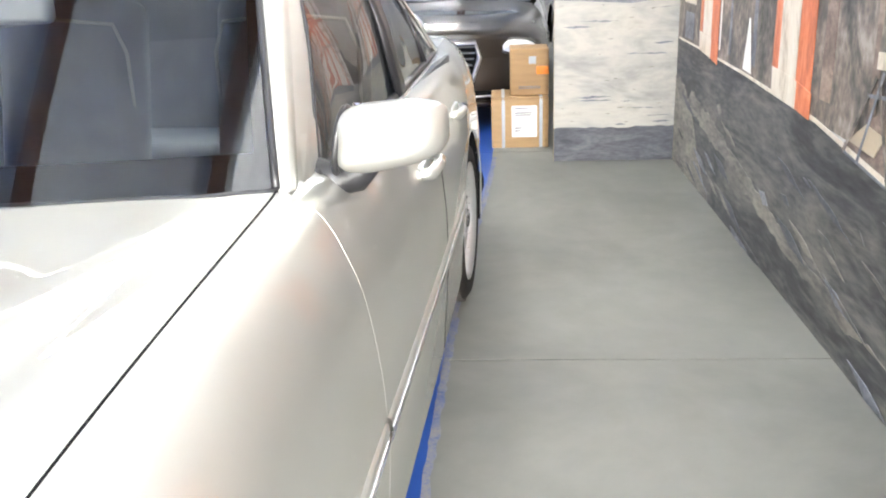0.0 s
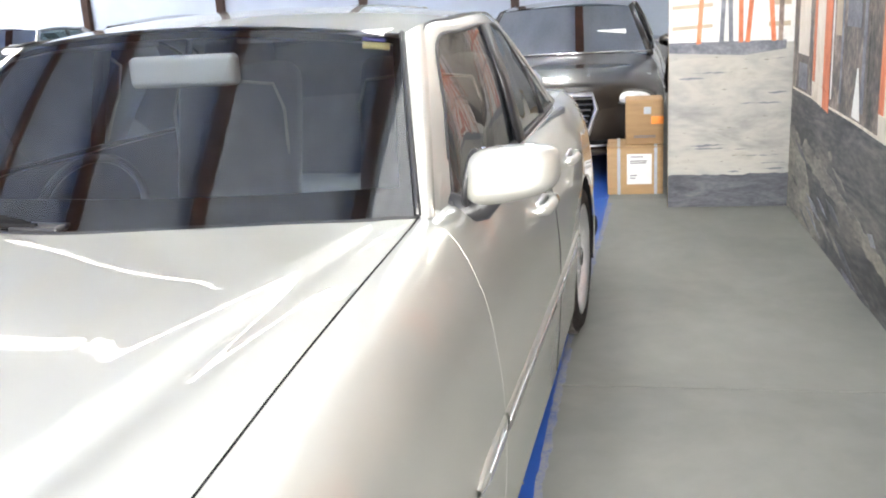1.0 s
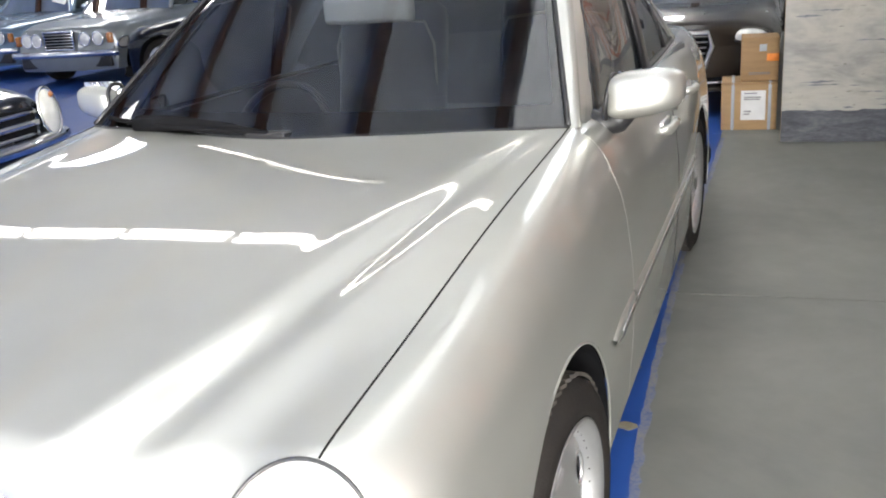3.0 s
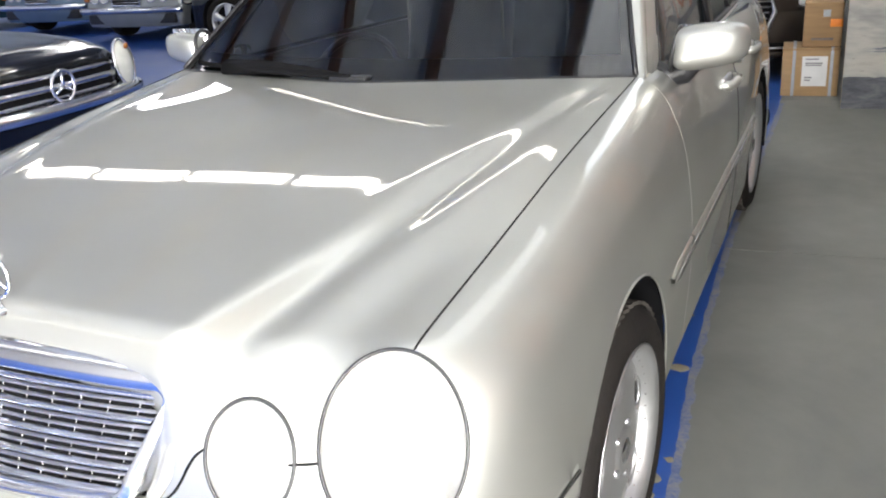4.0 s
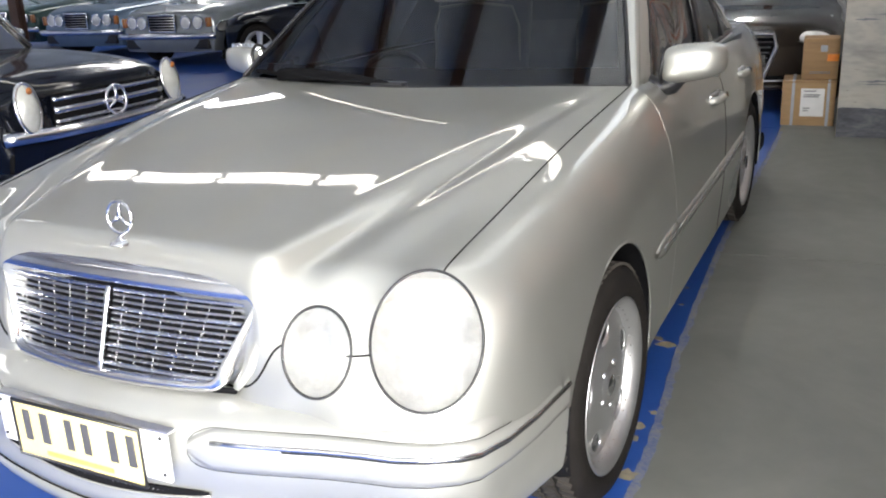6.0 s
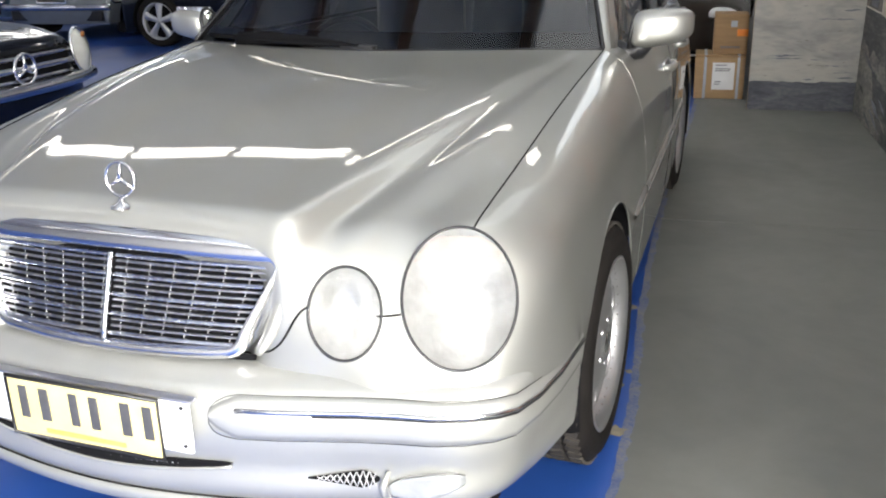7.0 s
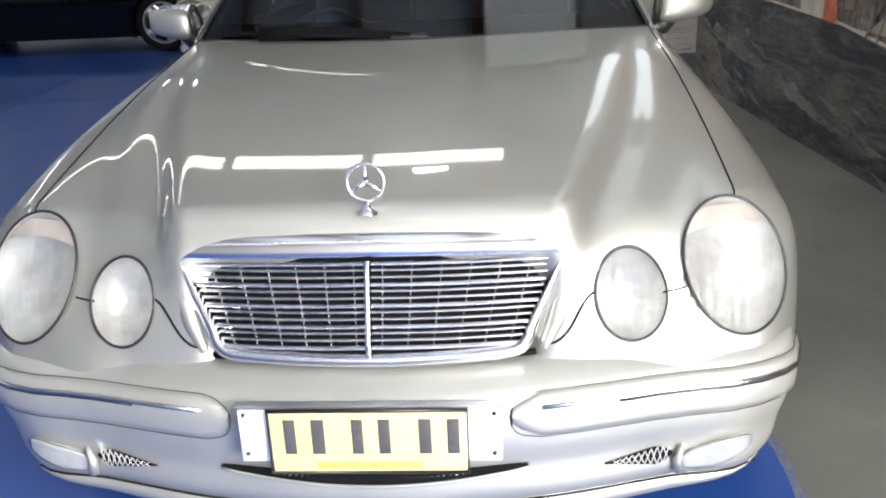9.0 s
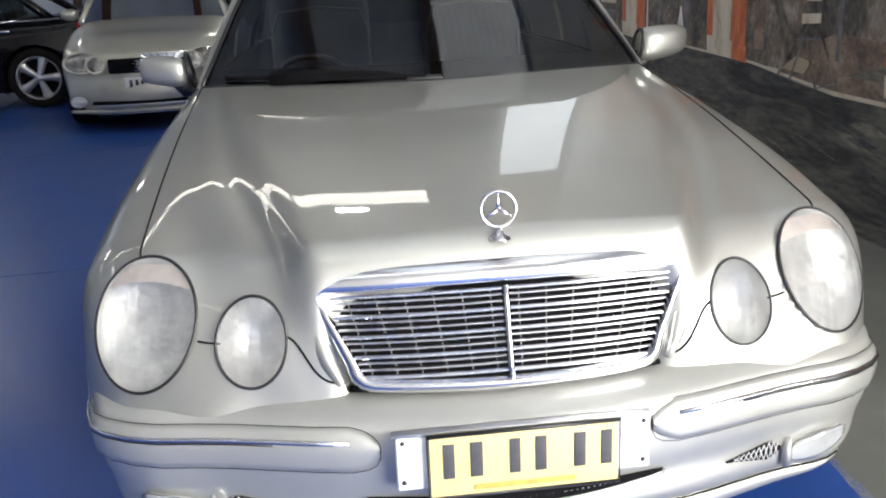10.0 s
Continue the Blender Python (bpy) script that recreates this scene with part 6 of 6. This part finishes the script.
def parked_car(name, label, m, d, paint, group="parked cars"):
    """A car of the given measures; nose towards -y, base on z = 0. Returns it and its face curve."""
    car = thing(name, label, "car", group, m=m)
    W, L = d["w"] / 2, d["l"]
    nz, hz, bz, kz, rz = d["nose"], d["hood"], d["belt"], d["boot"], d["roof"]
    cy, sy, ry, gy = d["cowl"], d["screen"], d["rear"], d["glass"]
    fr, fl = d.get("round", .22), d.get("low", .20)
    st = [0.0, .03, .16, d["axle"][0], cy, (sy + ry) / 2, gy, L - .12, L]
    top = [nz * .72, nz, nz + (hz - nz) * .3, nz + (hz - nz) * .75, hz, bz, max(kz, bz * .98), kz, kz - .14]
    def ln(fx, dz, pull):
        out = []
        for i, (y, z) in enumerate(zip(st, top)):
            taper = (.86, .90, .95, 1, 1, 1, .99, .93, .88)[i]
            yy = y + (fr * (fx ** 2.5) * pull if i < 3 else 0) - (.12 * fx ** 3 if i > 6 else 0)
            out.append((W * fx * taper, yy, z + dz(z)))
        return out
    half = [ln(0, lambda z: .012, 1), ln(.45, lambda z: .006, 1), ln(.80, lambda z: -.012, 1), ln(.94, lambda z: -.065, 1), ln(1.0, lambda z: .60 * (d.get("waist", .55) - z), 1), ln(.995, lambda z: .40 - z, 1), ln(.95, lambda z: fl - z, 1)]
    cols = [mirror_line(l) for l in reversed(half[1:])] + half
    ku, kv = [4, 5, 8, 14, 12, 12, 10, 4], [6, 6, 4, 5, 4, 4]
    G = net(cols, ku, list(reversed(kv)) + kv)
    V = G.reshape(-1, 3).copy()
    F = grid_faces(*G.shape[:2])
    R = d["wheel"] + .045
    for ay in d["axle"]:
        q = np.where((np.abs(V[:, 0]) > W * .75) & (V[:, 2] < d["wheel"] + R + .05), np.hypot(V[:, 1] - ay, V[:, 2] - d["wheel"]) / R, 9.0)
        def proj(p, ay=ay):
            v = np.array((p[1] - ay, p[2] - d["wheel"]))
            v *= R / max(np.linalg.norm(v), 1e-6)
            return np.array((p[0], ay + v[0], d["wheel"] + v[1]))
        F = cut(V, F, q, proj)
    v, f, n = compact(V, F, grid_normals(G).reshape(-1, 3))
    part("body", (v, f), paint, car, normals=n)
    part("underbody", box((0, L / 2, fl + .06), (W * 1.75, L * .93, .14), .03), DARK, car)
    # cabin
    b, t = W * .88, W * d.get("tumble", .68)
    def quadpatch(a, b_, c, e, k=6, bow=.0, flip=False):
        a, b_, c, e = map(np.array, (a, b_, c, e))
        g = []
        for i in range(k + 1):
            u = i / k
            lo, hi = a + (b_ - a) * u, e + (c - e) * u
            g.append([lo + (hi - lo) * w + np.array((0, 0, bow * 4 * u * (1 - u))) for w in np.linspace(0, 1, 5)])
        return grid_geo(np.array(g), flip)
    part("windscreen", quadpatch((-b, cy + .02, hz - .01), (b, cy + .02, hz - .01), (t, sy, rz - .05), (-t, sy, rz - .05), 8, .03), FAR_GLASS, car, "clear windscreen")
    roof = [[(u * t, y, z + .05 * (1 - u * u)) for y, z in ((sy, rz - .05), ((sy * 2 + ry) / 3, rz - .012), ((sy + 2 * ry) / 3, rz - .012), (ry, rz - .05))] for u in np.linspace(-1, 1, 7)]
    part("roof", grid_geo(net(roof, [4, 4, 4], [2] * 6)), d.get("roof_paint", paint), car)
    part("rear_window", quadpatch((-t, ry, rz - .05), (t, ry, rz - .05), (b, gy, bz), (-b, gy, bz), 8, .03), FAR_GLASS, car)
    mid = d.get("pillar", (cy + gy) / 2 + .1)
    for s in (1, -1):
        P = lambda x, y, z: (s * x, y, z)
        def up(y):
            z = float(np.interp(y, (cy + .02, sy, ry, gy), (hz - .01, rz - .06, rz - .06, bz)))
            k = (z - bz) / max(rz - .06 - bz, 1e-3)
            return P(b + .012 + (t - b) * max(0.0, k), y, max(z, bz))
        for y0, y1 in ((cy + .30, mid - .03), (mid + .03, gy - .30)):
            ys = np.linspace(y0, y1, 10)
            g = [[np.array(P(b + .012, y, bz)) * (1 - w) + np.array(up(y)) * w for w in (0.02, .35, .65, .93)] for y in ys]
            part("side_window", grid_geo(np.array(g), s > 0), FAR_GLASS, car)
        part("pillar", tube([P(b - .005, cy + .04, hz - .01), P(t + (b - t) * .5, (cy + sy) / 2 + .02, (hz + rz) / 2 - .03), P(t, sy + .02, rz - .06)], .032, 8), paint, car)
        part("pillar", tube([P(t, ry - .02, rz - .06), P((t + b) / 2, (ry + gy) / 2, (rz + bz) / 2), P(b, gy, bz - .01)], .05, 8), paint, car)
        part("pillar", tube([P(b + .01, mid, bz - .01), P(t + .005, mid, rz - .06)], .028, 8), BLACK_TRIM, car)
        part("roof_rail", tube([P(t, sy, rz - .06), P(t + .01, (sy + ry) / 2, rz - .03), P(t, ry, rz - .06)], .026, 8), paint, car)
        part("belt_trim", tube([P(b + .02, cy + .25, bz), P(b + .03, mid, bz + .004), P(b + .02, gy - .2, bz)], .010, 6), CHROME if d.get("chrome") else BLACK_TRIM, car)
        mir = part("door_mirror", moved(lathe([(-.09, .001), (-.085, .035), (-.03, .058), (.03, .062), (.085, .04), (.09, .001)], 16), Matrix.Translation((s * (W + .06), cy + .38, bz + .06))), CHROME if d.get("chrome") else paint, car)
    for x in (-W * .42, W * .42):
        for y in ((cy + sy) / 2 + .75, ry):
            part("seat", boxg((x, y, bz * .82), (.46, .16, .52), .06), CABIN, car, "dark seat")
    part("dashboard", box((0, cy + .25, hz - .10), (W * 1.6, .36, .12), .04), CABIN, car)
    for ay in d["axle"]:
        for s in (1, -1):
            spoke_wheel(d["wheel"], d.get("tyre", .20), d.get("spokes", 5), d["wheel"] * d.get("rimf", .68), d.get("rim", ALLOY), car,
                        pose(s * (W - .105), ay, d["wheel"] + .001, 20 * ay, 0, 0 if s > 0 else 180), "")
            n = 24
            V2 = [(s * x, ay + rr * math.cos(w), d["wheel"] + rr * math.sin(w)) for w in np.linspace(-.2, math.pi + .2, n + 1) for x, rr in ((W * .985, R), (W * .7, R + .004), (W * .66, .08))]
            part("wheel_house", (V2, [(i * 3 + k, i * 3 + k + 1, (i + 1) * 3 + k + 1, (i + 1) * 3 + k) for i in range(n) for k in range(2)]), DARK, car)
    # bumper
    def face_y(x):
        return fr * (abs(x) / W) ** 2.5
    top_z = nz * .72 + .04
    fas = np.array([[(u * W * .875, face_y(u * W) - .035 * math.sin(math.pi * k) - .004, fl + (top_z - fl) * k) for u in np.linspace(-1, 1, 25)] for k in np.linspace(0, 1, 9)])
    part("front_panel" if d.get("chrome") else "bumper", grid_geo(fas), paint, car)
    if d.get("chrome"):
        part("bumper", tube([(x, face_y(x) - .05, .45) for x in np.linspace(-W * .97, W * .97, 21)], .045, 10), CHROME, car, "bright chrome bumper")
    else:
        part("bumper_lip", tube([(x, face_y(x) - .018, fl + .03) for x in np.linspace(-W * .86, W * .86, 21)], .020, 8), paint, car)
        part("lower_intake", tube([(x, face_y(x) - .022, fl + .10) for x in np.linspace(-W * .60, W * .60, 15)], .024, 8), DARK, car, "black lower intake")
        part("intake_trim", tube([(x, face_y(x) - .05, fl + .085) for x in np.linspace(-W * .6, W * .6, 15)], .008, 6), DULL_CHROME, car)
    return car, face_y


def lamp_at(car, c, a, b, d=.03, name="headlamp", lens=None, bezel=CHROME, rx=0.0):
    """An upright oval lamp: bezel, bowl and lens."""
    m = Matrix.Translation(c) @ Matrix.Rotation(radians(rx), 4, "X")
    ring = [(a * math.cos(t), 0, b * math.sin(t)) for t in np.linspace(0, 6.283, 36, endpoint=False)]
    unit = part(name, moved(tube(ring, .012, 8, True), m), bezel, car, "headlamp with a bright bezel")
    V, F = [(0, -d, 0)], []
    k, n = 5, 36
    for i in range(1, k + 1):
        q = i / k
        V += [(a * q * math.cos(t), -d * (1 - q * q), b * q * math.sin(t)) for t in np.linspace(0, 6.283, n, endpoint=False)]
    F += [(0, 1 + j, 1 + (j + 1) % n) for j in range(n)]
    for i in range(k - 1):
        F += [(1 + i * n + j, 1 + (i + 1) * n + j, 1 + (i + 1) * n + (j + 1) % n, 1 + i * n + (j + 1) % n) for j in range(n)]
    part("lens", moved((V, F), m), lens or REFLECTOR, unit, "rounded lens")
    return unit


def windscreen_note(car, x, y, z, w=.30, h=.20, tilt=-40):
    part("price_card", moved(boxg((0, 0, 0), (w, .004, h), .001), Matrix.Translation((x, y, z)) @ Matrix.Rotation(radians(tilt), 4, "X")), PAPER, car, "white paper sheet behind the windscreen")


def build_parked():
    # black classic roadster, square to the sedan, nose towards it
    m = Matrix.Translation((-3.29, 3.33, 0)) @ Matrix.Rotation(radians(90 + 3), 4, "Z")
    d = dict(w=1.72, l=4.28, nose=.72, hood=.86, belt=.88, boot=.84, roof=1.30, cowl=1.45, screen=1.82, rear=2.75, glass=3.15, axle=(.69, 3.09), wheel=.315, rimf=.62, spokes=0, rim=NAVY_PAINT, tyre=.18, chrome=True, low=.22, round=.16, tumble=.74, waist=.60)
    car, fy = parked_car("roadster", "black classic roadster with chrome grille bar and upright headlamps", m, d, NAVY_PAINT)
    grille = part("grille", box((0, .01, .585), (.98, .05, .20), .03), DARK, car, "wide dark grille opening with chrome bars")
    for z, r in ((.655, .014), (.585, .024), (.515, .014)):
        part("chrome_bar", tube([(x, -.025 + .10 * x * x, z) for x in np.linspace(-.50, .50, 11)], r, 8), CHROME, grille)
    part("badge_ring", tube([(.095 * math.cos(t), -.05, .585 + .095 * math.sin(t)) for t in np.linspace(0, 6.283, 36, endpoint=False)], .011, 8, True), CHROME, grille, "large round chrome badge")
    for k in range(3):
        t = math.pi / 2 + k * 2.0944
        part("badge_arm", tube([(0, -.052, .585), (.09 * math.cos(t), -.05, .585 + .09 * math.sin(t))], [.016, .006], 6), CHROME, grille)
    for s in (1, -1):
        u = lamp_at(car, (s * .665, .035, .625), .088, .155, .055, lens=OLD_LAMP, rx=-8)
        part("indicator", moved(lathe([(0, .022), (-.008, .019), (-.011, .001)], 16, "y"), Matrix.Translation((s * .668, .0, .735))), AMBER_LENS, u)
    windscreen_note(car, .30, 1.66, 1.04, .34, .26)
    part("windscreen_frame", tube([(-.74, 1.46, .87), (-.62, 1.80, 1.25), (0, 1.78, 1.285), (.62, 1.80, 1.25), (.74, 1.46, .87)], .016, 8), CHROME, car)
    # black sedan, side on
    m = Matrix.Translation((-7.20, 9.68, 0)) @ Matrix.Rotation(radians(-86), 4, "Z")
    d = dict(w=1.80, l=4.36, nose=.66, hood=.92, belt=.93, boot=.98, roof=1.43, cowl=1.35, screen=1.95, rear=3.15, glass=3.80, axle=(.84, 3.56), wheel=.325, rimf=.73, spokes=5, low=.18, round=.25)
    car, fy = parked_car("sedan", "black modern sedan with five-spoke alloy wheels, side on", m, d, BLACK_PAINT)
    for s in (1, -1):
        lamp_at(car, (s * .62, .11, .62), .15, .075, .03, rx=-20)
        part("tail_lamp", moved(boxg((0, 0, 0), (.20, .34, .12), .05), Matrix.Translation((s * .80, 4.20, .86))), RED_LENS, car, "red wrap-round tail lamp")
        part("waist_trim", tube([(s * .895, 1.3, .905), (s * .905, 2.6, .925), (s * .88, 3.9, .95)], .012, 6), CHROME, car, "bright waist trim")
        for y in (2.35, 3.25):
            part("door_handle", box((s * .905, y, .84), (.02, .20, .028), .008), CHROME, car)
    # pale silver coupe behind the sedan
    m = Matrix.Translation((-2.02, 6.98, 0)) @ Matrix.Rotation(radians(4), 4, "Z")
    d = dict(w=1.64, l=4.35, nose=.68, hood=.94, belt=.94, boot=.98, roof=1.42, cowl=1.25, screen=1.85, rear=3.0, glass=3.6, axle=(.82, 3.42), wheel=.315, rimf=.68, spokes=5, low=.17, round=.28)
    car, fy = parked_car("hatchback", "pale silver compact car facing out, clear wrap-round headlamps", m, d, PALE_SILVER)
    g = part("grille", box((0, -.012, .60), (.62, .05, .13), .03), DARK, car, "chrome-slatted grille")
    for z in (.555, .583, .612, .640):
        part("slat", tube([(-.30, -.018, z), (0, -.034, z), (.30, -.018, z)], .008, 6), CHROME, g)
    part("badge_ring", tube([(.055 * math.cos(t), -.052, .60 + .055 * math.sin(t)) for t in np.linspace(0, 6.283, 24, endpoint=False)], .007, 6, True), CHROME, g)
    for s in (1, -1):
        lamp_at(car, (s * .545, .085, .635), .155, .10, .022, lens=CLEAR_LAMP, bezel=PALE_SILVER, rx=-25)
        lamp_at(car, (s * .425, .03, .615), .08, .075, .016, lens=CLEAR_LAMP, bezel=PALE_SILVER, rx=-20)
        lamp_at(car, (s * .62, .075, .29), .06, .04, .02, name="fog_lamp", bezel=DULL_CHROME)
    part("number_plate", box((0, -.02, .44), (.37, .012, .11), .003), WHITE_PLASTIC, car, "white number plate, characters as bars")
    for x in (-.13, -.08, -.03, .04, .09, .14):
        part("plate_bar", box((x, -.028, .44), (.028, .004, .065)), PLATE_INK, car)
    # dark brown wagon behind the cartons
    m = Matrix.Translation((.16, 6.98, 0)) @ Matrix.Rotation(radians(3), 4, "Z")
    d = dict(w=1.82, l=4.75, nose=.72, hood=.89, belt=.915, boot=.92, roof=1.345, cowl=1.38, screen=2.0, rear=4.0, glass=4.55, axle=(.92, 3.72), wheel=.33, rimf=.66, spokes=5, low=.20, round=.26, waist=.58)
    car, fy = parked_car("wagon", "dark brown wagon with chrome-framed trapezoid grille, facing out", m, d, BROWN_PAINT)
    to_face = Matrix(((1, 0, 0, 0), (0, 0, -1, .02), (0, 1, 0, 0), (0, 0, 0, 1)))
    g = part("grille", slab([(-.36, .68), (.36, .68), (.38, .56), (.28, .26), (-.28, .26), (-.38, .56)], 0, .03, to_face), DARK, car, "tall dark grille in a bright frame")
    part("grille_frame", tube([(-.36, -.02, .68), (.36, -.02, .68), (.39, -.02, .57), (.28, -.02, .25), (-.28, -.02, .25), (-.39, -.02, .57)], .018, 8, True), DULL_CHROME, g)
    for z in np.linspace(.30, .65, 9):
        part("slat", tube([(-.27 - .1 * (z - .26) / .4, -.018, z), (.27 + .1 * (z - .26) / .4, -.018, z)], .006, 6), DULL_CHROME, g)
    part("plate_panel", box((0, -.025, .45), (.62, .02, .10), .004), BLACK_TRIM, g)
    for s in (1, -1):
        lamp_at(car, (s * .66, .13, .635), .15, .055, .03, lens=REFLECTOR, bezel=BROWN_PAINT, rx=-15)
        part("side_intake", box((s * .64, .12, .34), (.26, .05, .11), .03), DARK, car)
    windscreen_note(car, .45, 1.62, 1.03, .26, .18)
    part("screen_trim", tube([(-.80, 1.38, .908), (0, 1.33, .918), (.80, 1.38, .908)], .010, 6), CHROME, car)
    part("hood_trim", tube([(-.80, .52, .775), (0, .46, .815), (.80, .52, .775)], .006, 6), DULL_CHROME, car)
    # two classic sedans along the back
    for nm, lab, x, y, paint, grp in (("sedan", "grey silver classic sedan with chrome grille and bumper", -8.40, 9.35, GREY_SILVER, "classic sedans"), ("sedan", "ice blue classic sedan with chrome bumper", -11.0, 10.1, ICE_BLUE, "classic sedans"), ("sedan", "dark green classic sedan with chrome bumper", -13.7, 10.7, DARK_GREEN, "classic sedans")):
        m = Matrix.Translation((x, y, 0)) @ Matrix.Rotation(radians(5), 4, "Z")
        d = dict(w=1.80, l=4.85, nose=.78, hood=.93, belt=.95, boot=.96, roof=1.43, cowl=1.55, screen=2.05, rear=3.2, glass=3.75, axle=(.86, 3.66), wheel=.32, rimf=.62, spokes=0, rim=CHROME, chrome=True, low=.22, round=.10)
        car, fy = parked_car(nm, lab, m, d, paint, grp)
        g = part("grille", box((0, -.01, .64), (.46, .06, .24), .02), DARK, car, "chrome-framed dark grille")
        part("grille_frame", tube([(-.235, -.045, .76), (.235, -.045, .76), (.235, -.045, .52), (-.235, -.045, .52)], .018, 8, True), CHROME, g)
        for z in (.56, .60, .64, .68, .72):
            part("slat", tube([(-.22, -.045, z), (.22, -.045, z)], .006, 6), DULL_CHROME, g)
        for s in (1, -1):
            lamp_at(car, (s * .40, -.01, .645), .085, .09, .02)
            lamp_at(car, (s * .59, .02, .645), .085, .09, .02)
            part("indicator", box((s * .76, .06, .645), (.07, .08, .14), .02), AMBER_LENS, car)
        part("under_apron", box((0, .05, .33), (1.5, .08, .14), .02), BLACK_TRIM, car)
        windscreen_note(car, .42, 1.75, 1.12, .30, .22)


build_hall()
build_mural()
build_hero()
build_boxes()
build_parked()
